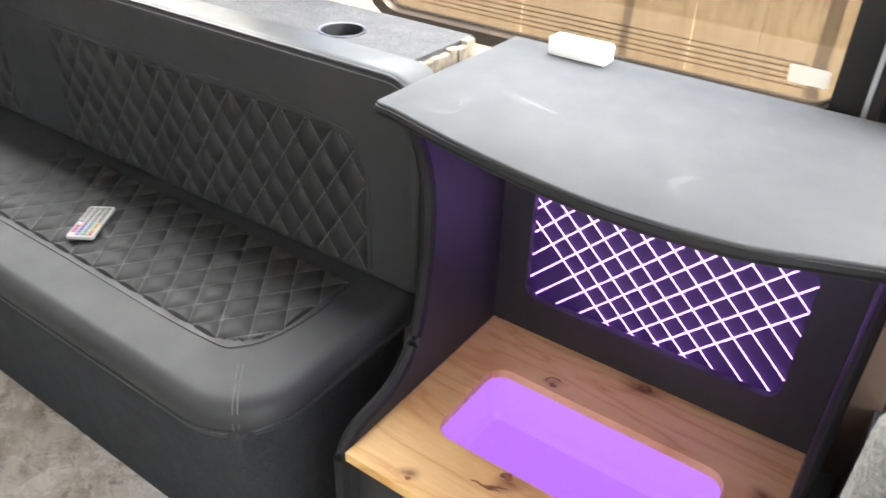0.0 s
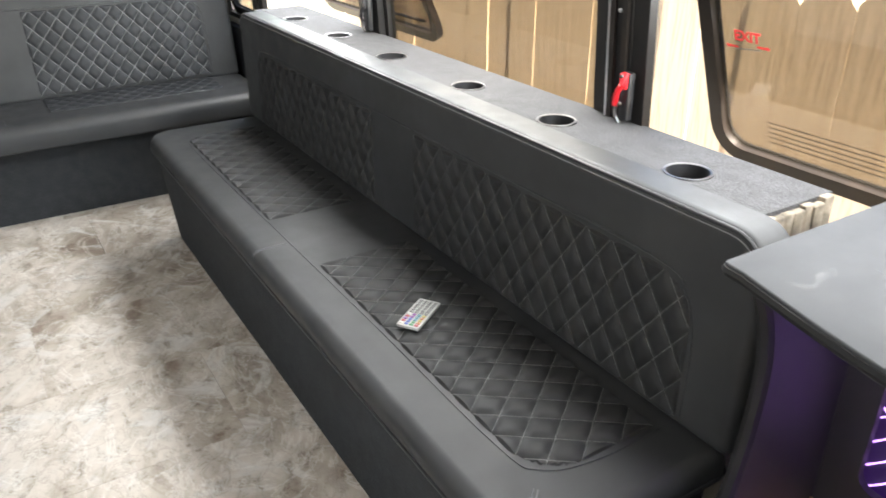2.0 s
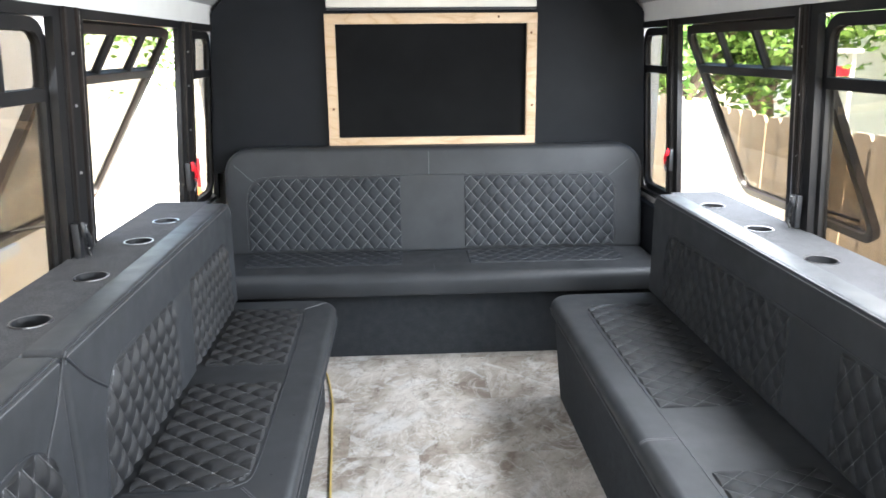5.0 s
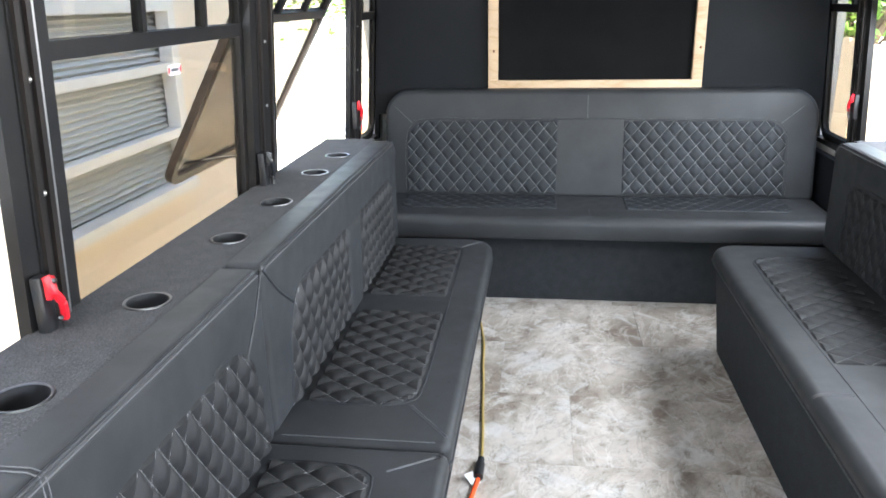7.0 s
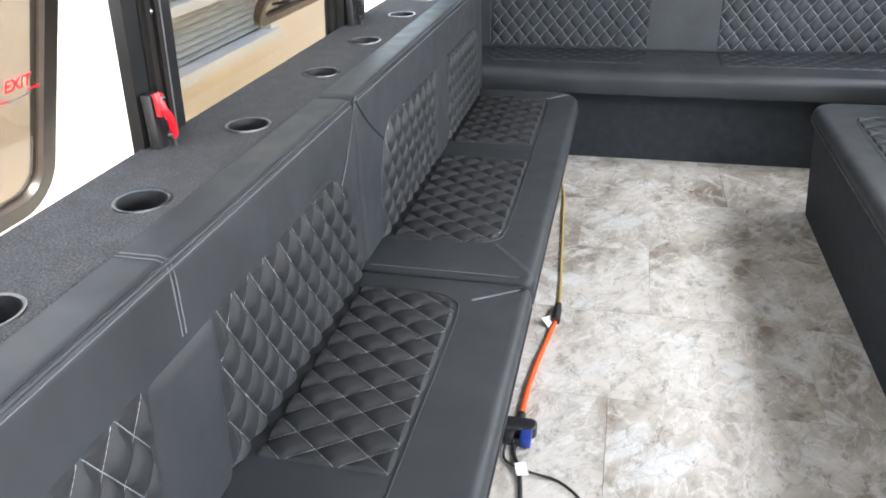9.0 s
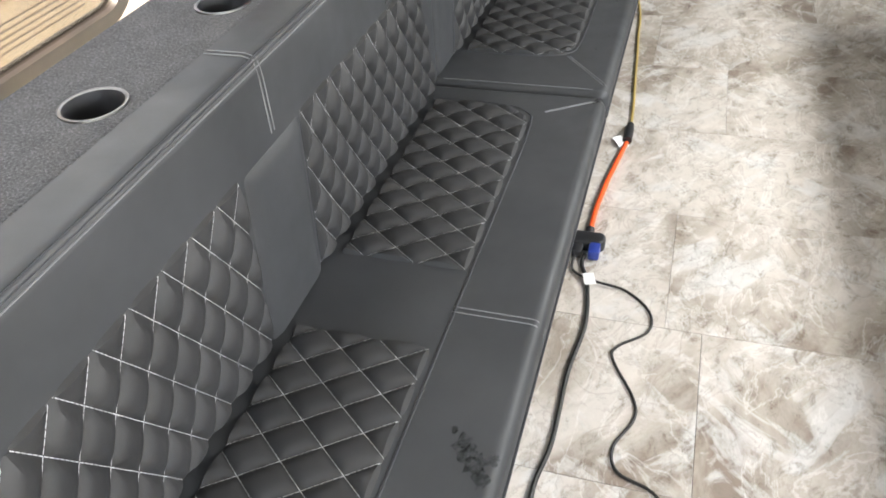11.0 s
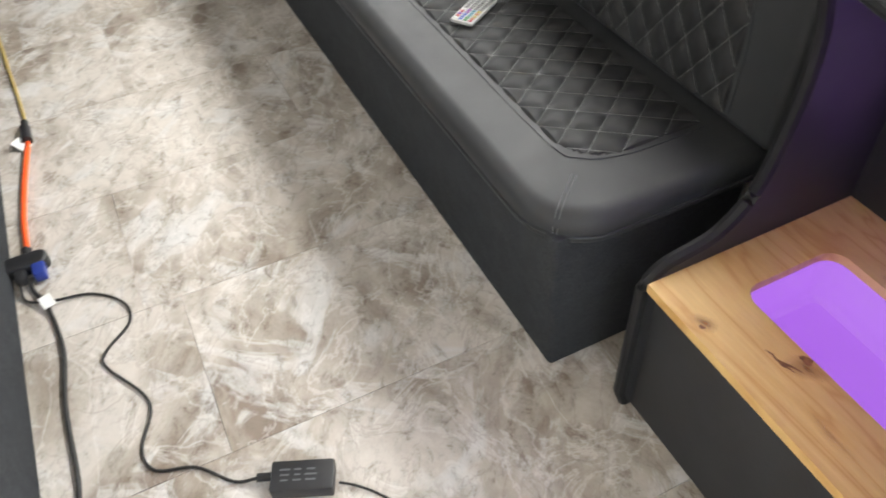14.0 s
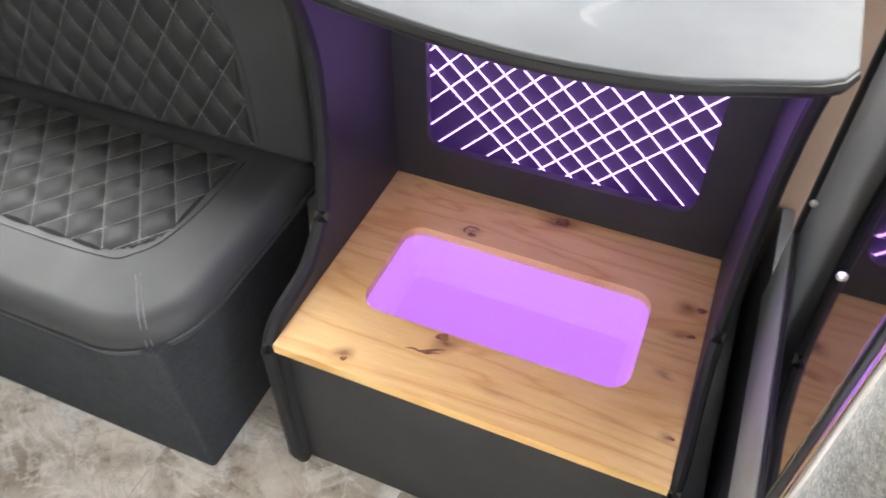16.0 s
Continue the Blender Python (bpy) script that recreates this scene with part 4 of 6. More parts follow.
# left-hand bench: two cushions end to end
bench = thing("bench", "long black quilted vinyl bench seat in two cushions with grey stitching", "bench", "party bus benches", at=(-0.7, 2.9, 0))
bm = bmesh.new()
pad(bm, soft(3.06, 0.38, (0.02, 0.02, 0.002, 0.002), 0.004, 4), lambda u, v, w: Vector((-0.525 - v, 1.32 + u, w)), 0.40, 0.004, 2)
part("base", bm, M_CARPET_BASE, bench, "black carpeted plinth")
XB_L = 0.872
for y0, y1, rr in ((1.31, 2.776, (0.03, 0.03, 0.004, 0.004)), (2.784, 4.405, (0.03, 0.12, 0.004, 0.004))):
    seat, _ = seat_cushion(bench, -1, y0, y1, 0.452, 0.917, rr, roll=0.024)
    if y0 < 2:
        seat_quilt(seat, -1, 2.102, 2.69, 0.608, 0.855, (0.002, 0.09, 0.002, 0.002), M_QUILT)
        seat_quilt(seat, -1, 1.33, 1.915, 0.612, 0.855, (0.09, 0.002, 0.002, 0.002), M_QUILT)
        border(seat, [(-x, y, SEAT + 0.0004) for x, y in ((0.604, 1.33), (0.603, 1.7), (0.602, 2.2), (0.602, 2.59), (0.625, 2.67), (0.70, 2.697), (0.86, 2.697))])
        corner_seam(seat, -1, 0.607, 2.006, (-1, 0), 0.0, 0.155, 0.022, 0.006)
        corner_seam(seat, -1, 0.607, 2.66, (-0.84, 0.54), 0.03, 0.172, 0.022, 0.002)
    else:
        seat_quilt(seat, -1, 2.96, 3.57, 0.565, 0.855, (0.09, 0.002, 0.002, 0.002), M_QUILT)
        seat_quilt(seat, -1, 3.715, 4.28, 0.575, 0.855, (0.002, 0.08, 0.002, 0.002), M_QUILT)
        border(seat, [(-x, y, SEAT + 0.0004) for x, y in ((0.86, 2.957), (0.67, 2.957), (0.585, 2.982), (0.559, 3.06), (0.559, 3.4), (0.562, 3.8), (0.568, 4.19), (0.60, 4.265), (0.68, 4.289), (0.86, 4.289))])
        stitch(seat, [(-0.865, 2.80, SEAT + 0.0008), (-0.49, 2.80, SEAT + 0.0008)], double=False)
        corner_seam(seat, -1, 0.592, 2.985, (-0.62, -0.78), 0.025, 0.215, 0.022, 0.003)
        corner_seam(seat, -1, 0.60, 4.255, (-0.7, 0.7), 0.03, 0.158, 0.022, 0.003)
    random.seed(21)
    spots = [(-0.515, 1.755, 0.020), (-0.505, 1.735, 0.022), (-0.49, 1.72, 0.024), (-0.478, 1.70, 0.020), (-0.535, 1.77, 0.008), (-0.525, 1.745, 0.010), (-0.468, 1.735, 0.012), (-0.478, 2.742, 0.013), (-0.468, 2.750, 0.012)] if y0 < 2 else [(-0.515, 3.02, 0.006), (-0.50, 3.34, 0.006), (-0.492, 3.10, 0.004)]
    for cx, cy, r in spots:
        bm = bmesh.new()
        bm.faces.new([bm.verts.new((cx + 0.8 * r * random.uniform(0.45, 1.1) * math.cos(math.tau * k / 18), cy + r * random.uniform(0.45, 1.1) * math.sin(math.tau * k / 18), SEAT + 0.0007 + 0.0001 * random.random())) for k in range(18)])
        part("stain", bm, M_STAIN, seat, "dark worn stain", False)
for y0, y1, nr, fr in ((1.31, 2.79, 0.02, 0.012), (2.793, 4.405, 0.012, 0.07)):
    b = backrest(bench, -1, y0, y1, XB_L, nr, fr)
    if y0 < 2:
        back_near = b
        back_quilt(b, -1, 2.06, 2.745, 0.480, 0.782, (0.002, 0.002, 0.10, 0.002), lambda z: XB_L, M_QUILT, 0.0125, (0.035, -0.06), True)
        back_quilt(b, -1, 1.33, 1.864, 0.480, 0.782, (0.002, 0.002, 0.002, 0.10), lambda z: XB_L, M_QUILT, 0.0125, (0.03, 0.035), True)
        border(b, [(-XB_L + 0.0004, y, z) for y, z in ((2.50, 0.791), (2.58, 0.789), (2.645, 0.765), (2.685, 0.71), (2.712, 0.62), (2.738, 0.53), (2.75, 0.49))])
        stitch(b, [(-XB_L + 0.001, 2.005, 0.79), (-XB_L + 0.001, 2.008, 0.88), (-XB_L - 0.004, 2.01, BACK - 0.004), (-XB_L - 0.02, 2.01, BACK + 0.001), (-XB_L - 0.082, 2.01, BACK + 0.001)], gap=0.010)
    else:
        back_far = b
        border(b, [(-XB_L + 0.0004, y, z) for y, z in ((2.918, 0.49), (2.935, 0.60), (2.965, 0.70), (3.02, 0.765), (3.10, 0.789), (3.20, 0.791))])
        back_quilt(b, -1, 2.925, 3.51, 0.480, 0.782, (0.002, 0.002, 0.002, 0.11), lambda z: XB_L, M_QUILT, 0.0125, (0.05, 0.02), True)
        back_quilt(b, -1, 3.70, 4.29, 0.480, 0.782, (0.002, 0.002, 0.08, 0.002), lambda z: XB_L, M_QUILT, 0.0125, (0.02, -0.03), True)


def plain_wedge(ob, lo, hi, z0, z1):
    """Smooth padded panel between two quilts; lo and hi: its two ends at the bottom and at the top."""
    bm = bmesh.new()
    n = 16
    grid = []
    for j in range(n + 1):
        v = (j / n) ** 0.7
        a, c = lo[0] + (lo[1] - lo[0]) * v, hi[0] + (hi[1] - hi[0]) * v
        row = []
        for i in range(n + 1):
            u = (1 - math.cos(math.pi * i / n)) / 2
            d = min(u * (c - a), (1 - u) * (c - a), (1 - v) * (z1 - z0))
            row.append(bm.verts.new((-XB_L - 0.001 + 0.009 * min(1, d / 0.022) ** 0.6, a + (c - a) * u, z0 + (z1 - z0) * v)))
        grid.append(row)
    for p, q in zip(grid, grid[1:]):
        for i in range(n):
            bm.faces.new((p[i], p[i + 1], q[i + 1], q[i]))
    bmesh.ops.recalc_face_normals(bm, faces=bm.faces)
    if sum(f.normal.x for f in bm.faces) < 0:
        bmesh.ops.reverse_faces(bm, faces=bm.faces)
    part("plain_panel", bm, M_LEATHER, ob, "smooth padded vinyl panel between the quilts")


plain_wedge(back_near, (1.868, 1.908), (2.056, 2.092), 0.480, 0.774)
plain_wedge(back_far, (3.514, 3.536), (3.696, 3.716), 0.480, 0.774)
for (ya, za), (yb, zb) in (((2.785, 0.897), (2.665, 0.745)), ((2.80, 0.897), (2.985, 0.745))):
    bm = bmesh.new()
    tube(bm, smooth_path([(-XB_L + 0.0008, ya, za), (-XB_L + 0.0008, ya * 0.55 + yb * 0.45, za * 0.48 + zb * 0.52), (-XB_L + 0.0008, yb, zb)], 6), 0.0032, 6)
    part("fold_seam", bm, M_PIPING, b, "folded seam")
CUPS_L = [1.85, 2.19, 2.575, 2.99, 3.345, 3.74, 4.04]
cup_ledge(bench, -1, 1.315, 4.40, XB_L + 0.085, CUPS_L)
for y in CUPS_L:
    cup_holder(-1, y)

# ---- rear bench ----
bench = thing("rear_bench", "black quilted vinyl bench across the rear of the bus", "bench", "party bus benches", at=(0, 5.0, 0))
bm = bmesh.new()
pad(bm, soft(2.30, 0.35, (0.004,) * 4, 0.004, 2), lambda u, v, w: Vector((-1.15 + u, 4.90 + v, w)), 0.385, 0.004, 2)
part("base", bm, M_CARPET_BASE, bench, "black carpeted plinth")
bm = bmesh.new()
pad(bm, soft(2.24, 0.46, (0.06, 0.06, 0.004, 0.004), 0.045, 6), lambda u, v, w: Vector((-1.12 + u, 4.745 + v, 0.365 + w)), 0.11, 0.045, 7, 0.012)
seat = part("seat", bm, M_LEATHER, bench)
for x0, x1, rr in ((-0.96, -0.172, (0.06, 0.002, 0.002, 0.002)), (0.158, 0.945, (0.002, 0.06, 0.002, 0.002))):
    quilt("quilted_panel", x1 - x0, 0.27, lambda u, v, h, x0=x0: Vector((x0 + u, 4.90 + v, SEAT + h)), rr, (0.0755, 0.09), 0.006, M_QUILT_REAR, seat, "quilted seat panel")
stitch(seat, [(-0.02, 4.90, SEAT + 0.001), (-0.02, 4.80, SEAT), (-0.02, 4.765, SEAT - 0.016), (-0.02, 4.747, SEAT - 0.045)], double=False)
LEAN_R = 0.16


def rear_place(u, v, d):
    return Vector((-1.085 + u, 5.275 + LEAN_R * v - d, 0.46 + v))


bm = bmesh.new()
o = soft(2.195, 0.55, (0.01, 0.01, 0.13, 0.13), 0.025, 10)
pad(bm, o, rear_place, 0.095, 0.025, 5)
b = part("backrest", bm, M_LEATHER, bench)
for x0, x1, rr in ((-0.968, -0.172, (0.002, 0.002, 0.002, 0.115)), (0.158, 0.962, (0.002, 0.002, 0.115, 0.002))):
    quilt("quilted_panel", x1 - x0, 0.378, lambda u, v, h, x0=x0: rear_place(x0 + 1.085 + u, 0.022 + v, 0.095 + h), rr, (0.0755, 0.083), 0.006, M_QUILT_REAR, b, "quilted back panel")
border(b, [rear_place(u, v, 0.0956) for u, v in ((0.110, 0.03), (0.110, 0.28), (0.140, 0.370), (0.228, 0.406), (0.6, 0.406), (1.1, 0.406), (1.6, 0.406), (1.937, 0.406), (2.025, 0.370), (2.055, 0.28), (2.055, 0.03))])
stitch(b, [rear_place(1.06, 0.405, 0.0955), rear_place(1.06, 0.52, 0.0955), rear_place(1.06, 0.545, 0.086)], double=True)
for u0, u1 in ((0.145, 0.05), (2.015, 2.12)):
    stitch(b, [rear_place(u0, 0.385, 0.0955), rear_place(u1, 0.47, 0.0945)], double=False)

# added panels, not a known part: they cover the white wall in dark
for n, side in enumerate((1, -1)):
    structure(f"trim_rear_{n + 1}", boxes(((min(side * 1.126, side * 1.167), 4.412, 0.02), (max(side * 1.126, side * 1.167), 5.39, 0.70)), bevel=0.006), M_PANEL, "black vinyl filler panel added to darken the wall beside the rear bench", "wall lining")

# ---- rear panel with screen frame ----
panel = thing("padded_bulkhead", "charcoal vinyl covered bulkhead over the rear bench", "bulkhead", at=(0, 5.42, 0.5))
bm = bmesh.new()
pts = [(-1.172, 0.865), (1.172, 0.865), (1.124, 1.69), (1.02, 1.79), (0.55, 1.93), (-0.55, 1.93), (-1.02, 1.79), (-1.124, 1.69)]
f = [bm.verts.new((x, 5.40, z)) for x, z in pts]
g = [bm.verts.new((x, 5.46, z)) for x, z in pts]
bm.faces.new(f)
bm.faces.new(g[::-1])
for i in range(len(pts)):
    bm.faces.new((f[i], g[i], g[(i + 1) % len(pts)], f[(i + 1) % len(pts)]))
bmesh.ops.recalc_face_normals(bm, faces=bm.faces)
bmesh.ops.bevel(bm, geom=list(bm.edges), offset=0.008, segments=2, affect="EDGES")
part("panel", bm, M_PANEL, panel)
bm = boxes(((-1.09, 5.405, 0.02), (1.09, 5.45, 0.864)))
part("lower_panel", bm, M_PANEL, panel, "", False)

TX0, TX1, TZ0, TZ1, TW = -0.545, 0.552, 0.997, 1.680, 0.052
frame_t = thing("screen_frame", "unpainted pine frame round an empty black screen recess", "frame", at=(0, 5.38, 1.34))
for nm, lo, hi in (("bottom_rail", (TX0, 5.362, TZ0), (TX1, 5.40, TZ0 + TW)), ("top_rail", (TX0, 5.362, TZ1 - TW), (TX1, 5.40, TZ1))):
    part(nm, boxes((lo, hi), bevel=0.002), M_PINE_FRAME, frame_t)
for nm, x in (("stile", TX0), ("stile", TX1 - TW)):
    m2 = boxes(((x, 5.362, TZ0 + TW), (x + TW, 5.40, TZ1 - TW)), bevel=0.002)
    part(nm, m2, M_PINE_FRAME, frame_t)
part("recess_board", boxes(((TX0 + TW - 0.004, 5.392, TZ0 + TW - 0.004), (TX1 - TW + 0.004, 5.3985, TZ1 - TW + 0.004))), M_BOARD, frame_t, "black board", False)
for x, z in ((TX0 + 0.03, 1.20), (TX1 - 0.02, 1.21), (0.35, TZ1 - 0.02), (TX1 - 0.03, TZ1 - 0.10)):
    bm = bmesh.new()
    bmesh.ops.create_cone(bm, cap_ends=True, segments=10, radius1=0.007, radius2=0.006, depth=0.002, matrix=Matrix.Translation((x, 5.3615, z)) @ Matrix.Rotation(radians(90), 4, "X"))
    part("knot", bm, M_KNOT, frame_t)
over = thing("overhead_board", "cream board hanging over the screen frame", "board", at=(0, 5.36, 1.8))
part("board", boxes(((-0.53, 5.33, 1.708), (0.54, 5.396, 1.88)), bevel=0.004), M_CREAM, over)
part("edge_strip", boxes(((-0.53, 5.335, 1.697), (0.54, 5.396, 1.7075))), M_BLACKWOOD, over, "", False)

# ---- bar cabinet ----
CY0, CY1 = 1.150, 1.80
XBK = 1.038
cab = thing("bar_cabinet", "black bar cabinet with grey curved top and pine shelf", "cabinet", at=(0.85, 1.46, 0))


def side_profile():
    ctl = [(0.765, 0.915), (0.80, 0.84), (0.818, 0.75), (0.812, 0.62), (0.785, 0.50), (0.72, 0.428), (0.62, 0.405), (0.583, 0.37)]
    c = [(p.x, p.y) for p in smooth_path([(x, z, 0) for x, z in ctl], 5)]
    return c + [(0.583, 0.05), (0.60, 0.003), (0.625, 0.003), (0.64, 0.05), (1.12, 0.05), (1.12, 0.915)]


for y0, wide in ((CY1 - 0.025, 0.025), (CY0 - 0.012, 0.018)):
    bm = bmesh.new()
    pr = side_profile()
    lo = [bm.verts.new((x, y0, z)) for x, z in pr]
    hi = [bm.verts.new((x, y0 + wide, z)) for x, z in pr]
    bm.faces.new(lo)
    bm.faces.new(hi[::-1])
    for i in range(len(pr)):
        bm.faces.new((lo[i], hi[i], hi[(i + 1) % len(pr)], lo[(i + 1) % len(pr)]))
    bmesh.ops.recalc_face_normals(bm, faces=bm.faces)
    sp = part("side_panel", bm, M_BLACKWOOD, cab, "black side panel with curved front edge")
    em = bmesh.new()
    tube(em, [(x, y0 + wide / 2, z) for x, z in pr[:-4]], wide * 0.54, 8)
    part("edge_piping", em, M_EDGE, sp)

GY0, GY1, GZ0, GZ1 = 1.226, 1.710, 0.470, 0.74
bm = bmesh.new()
outl = [(CY0 + 0.006, 0.391), (CY1 - 0.026, 0.391), (CY1 - 0.026, 0.915), (CY0 + 0.006, 0.915)]
hole = [(GY0 + u, GZ0 + v) for u, v in rounded(GY1 - GY0, GZ1 - GZ0, (0.03, 0.03, 0.03, 0.03), 6)]
fv = [bm.verts.new((XBK, y, z)) for y, z in outl]
hv = [bm.verts.new((XBK, y, z)) for y, z in hole]
hb = [bm.verts.new((XBK + 0.016, y, z)) for y, z in hole]
n = len(hole)
es = [bm.edges.new((a, b)) for a, b in zip(fv, fv[1:] + fv[:1])] + [bm.edges.new((a, b)) for a, b in zip(hv, hv[1:] + hv[:1])]
bmesh.ops.triangle_fill(bm, use_beauty=True, use_dissolve=False, edges=es)
for i in range(n):
    bm.faces.new((hv[i], hb[i], hb[(i + 1) % n], hv[(i + 1) % n]))
bmesh.ops.recalc_face_normals(bm, faces=bm.faces)
part("back_panel", bm, M_BLACKWOOD, cab, "black back panel with a rounded opening", False)
bm = boxes(((XBK + 0.03, GY0 - 0.03, GZ0 - 0.04), (XBK + 0.036, GY1 + 0.03, GZ1 + 0.03)))
light_panel = part("light_panel", bm, M_LEDPANEL, cab, "edge-lit acrylic panel", False)


def lattice(slope, first, step, count, x, r):
    """Straight glowing lines across the opening; first: where the first one crosses the height 0.6."""
    y_lo, y_hi, z_lo, z_hi = GY0 - 0.012, GY1 + 0.02, GZ0 - 0.035, GZ1 + 0.01
    for k in range(count):
        y0 = first - step * k
        cand = [(y, 0.6 + slope * (y - y0)) for y in (y_lo, y_hi)] + [(y0 + (z - 0.6) / slope, z) for z in (z_lo, z_hi)]
        cand = [(y, z) for y, z in cand if y_lo - 1e-6 <= y <= y_hi + 1e-6 and z_lo - 1e-6 <= z <= z_hi + 1e-6]
        if len(cand) >= 2:
            bm = bmesh.new()
            tube(bm, [Vector((x, *cand[0])), Vector((x, *cand[1]))], r, 5)
            part("engraved_line", bm, M_LEDLINE, light_panel)


lattice(-1.02, 1.768, 0.0503, 11, XBK + 0.0275, 0.0013)
lattice(0.955, 1.686, 0.0503, 11, XBK + 0.0255, 0.0013)

bm = bmesh.new()
tube(bm, [(0.80, 1.15, 0.899), (0.80, 1.77, 0.899)], 0.005, 6)
part("led_strip", bm, M_LEDSTRIP, cab, "led strip under the top")

# pine shelf with a rounded cut-out and the lit bin below it
SX0, SX1, SZ = 0.578, XBK, 0.391
BIN = 0.275
BX0, BX1, BY0, BY1 = 0.705, 0.912, 1.245, 1.69
bm = bmesh.new()
hole = [(BX0 + u, BY0 + v) for u, v in rounded(BX1 - BX0, BY1 - BY0, (0.035,) * 4, 6)]
outl = [(SX0, CY0 + 0.006), (SX1, CY0 + 0.006), (SX1, CY1 - 0.026), (SX0, CY1 - 0.026)]
tv = [bm.verts.new((x, y, SZ)) for x, y in outl]
bv = [bm.verts.new((x, y, SZ - 0.019)) for x, y in outl]
ht = [bm.verts.new((x, y, SZ)) for x, y in hole]
hb = [bm.verts.new((x, y, SZ - 0.019)) for x, y in hole]
for ring, h in ((tv, ht), (bv, hb)):
    es = [bm.edges.new((a, b)) for a, b in zip(ring, ring[1:] + ring[:1])] + [bm.edges.new((a, b)) for a, b in zip(h, h[1:] + h[:1])]
    bmesh.ops.triangle_fill(bm, use_beauty=True, use_dissolve=False, edges=es)
for ring, rb in ((tv, bv), (ht, hb)):
    for i in range(len(ring)):
        bm.faces.new((ring[i], ring[(i + 1) % len(ring)], rb[(i + 1) % len(ring)], rb[i]))
bmesh.ops.recalc_face_normals(bm, faces=bm.faces)
shelf = part("shelf", bm, M_PINE, cab, "knotty pine shelf board", False)


def knot(x, y, rx, ry, turn):
    bm = bmesh.new()
    vs = []
    for i in range(14):
        a = math.tau * i / 14
        k = 0.78 + 0.12 * math.sin(3 * a + x * 40) + 0.08 * math.sin(5 * a + y * 60)
        px, py = rx * k * math.cos(a), ry * k * math.sin(a)
        vs.append(bm.verts.new((x + px * math.cos(turn) - py * math.sin(turn), y + px * math.sin(turn) + py * math.cos(turn), SZ + 0.0006)))
    bm.faces.new(vs)
    part("knot", bm, M_KNOT, shelf, "dark knot", False)


def halo(x, y, rx, ry, turn, most):
    """A soft resin spot: a flat disc whose strength falls to nothing at the rim."""
    bm = bmesh.new()
    layer = bm.verts.layers.float.new("strength")
    rings = []
    for rr in (0.05, 0.35, 0.65, 1.0):
        ring = []
        for i in range(20):
            a = math.tau * i / 20
            k = rr * (1 + 0.14 * math.sin(2 * a + x * 50) + 0.09 * math.sin(3 * a + y * 70))
            px, py = rx * k * math.cos(a), ry * k * math.sin(a)
            v = bm.verts.new((x + px * math.cos(turn) - py * math.sin(turn), y + px * math.sin(turn) + py * math.cos(turn), SZ + 0.0003))
            v[layer] = most * (1 - rr) ** 1.3 if rr < 1 else 0.0
            ring.append(v)
        rings.append(ring)
    bm.faces.new(rings[0])
    for p, q in zip(rings, rings[1:]):
        for i in range(20):
            bm.faces.new((p[i], q[i], q[(i + 1) % 20], p[(i + 1) % 20]))
    part("resin_spot", bm, M_HALO, shelf, "amber resin spot round a knot", False)


def crack(points, widths):
    """A thin dark crooked split that tapers to its ends."""
    bm = bmesh.new()
    rows = []
    for i, ((x, y), w) in enumerate(zip(points, widths)):
        (ax, ay), (bx, by) = points[max(i - 1, 0)], points[min(i + 1, len(points) - 1)]
        n = Vector((ay - by, bx - ax, 0)).normalized() * w / 2
        c = Vector((x, y, SZ + 0.0007))
        rows.append((bm.verts.new(c + n), bm.verts.new(c - n)))
    for p, q in zip(rows, rows[1:]):
        bm.faces.new((p[0], p[1], q[1], q[0]))
    part("knot_crack", bm, M_KNOT, shelf, "dark split beside a knot", False)


for hx, hy, rx, ry, tn, most in ((0.684, 1.525, 0.024, 0.036, 0.3, 0.8), (0.935, 1.578, 0.018, 0.03, 0, 0.5), (1.02, 1.44, 0.026, 0.06, 0.15, 0.95), (0.905, 1.19, 0.022, 0.034, 0.3, 0.7), (0.845, 1.19, 0.014, 0.026, 0.2, 0.55), (0.607, 1.665, 0.019, 0.024, 0.5, 0.85), (0.76, 1.20, 0.013, 0.022, 0, 0.5), (0.655, 1.175, 0.012, 0.02, 0, 0.6), (0.63, 1.42, 0.012, 0.05, 0.05, 0.3)):
    halo(hx, hy, rx, ry, tn, most)
crack([(0.654, 1.580), (0.658, 1.568), (0.656, 1.558), (0.662, 1.545), (0.668, 1.535), (0.674, 1.520)], [0.001, 0.004, 0.0035, 0.006, 0.004, 0.001])
crack([(0.656, 1.553), (0.657, 1.545), (0.662, 1.535), (0.663, 1.527)], [0.003, 0.005, 0.003, 0.001])
crack([(0.927, 1.592), (0.936, 1.594), (0.945, 1.588), (0.946, 1.575), (0.942, 1.566)], [0.002, 0.004, 0.003, 0.004, 0.001])
for kx, ky, rx, ry, tn in ((0.695, 1.535, 0.010, 0.014, 0.2), (0.927, 1.577, 0.006, 0.010, 0), (1.02, 1.435, 0.012, 0.018, 0.4), (0.908, 1.168, 0.008, 0.010, 0), (0.848, 1.175, 0.005, 0.010, 0.3), (0.655, 1.17, 0.004, 0.008, 0), (0.598, 1.66, 0.005, 0.007, 0.5)):
    knot(kx, ky, rx, ry, tn)
part("front_panel", boxes(((0.607, CY0 + 0.006, 0.004), (0.625, CY1 - 0.026, SZ - 0.0195))), M_BLACKWOOD, cab, "black front panel", False)
bm = bmesh.new()
rings = []
for ins, z in ((-0.006, SZ - 0.0195), (0.0, SZ - 0.05), (0.005, BIN + 0.035), (0.008, BIN + 0.02), (0.013, BIN + 0.011), (0.021, BIN + 0.0065)):
    rings.append([bm.verts.new((x, y, z)) for x, y in inset(hole, ins)])
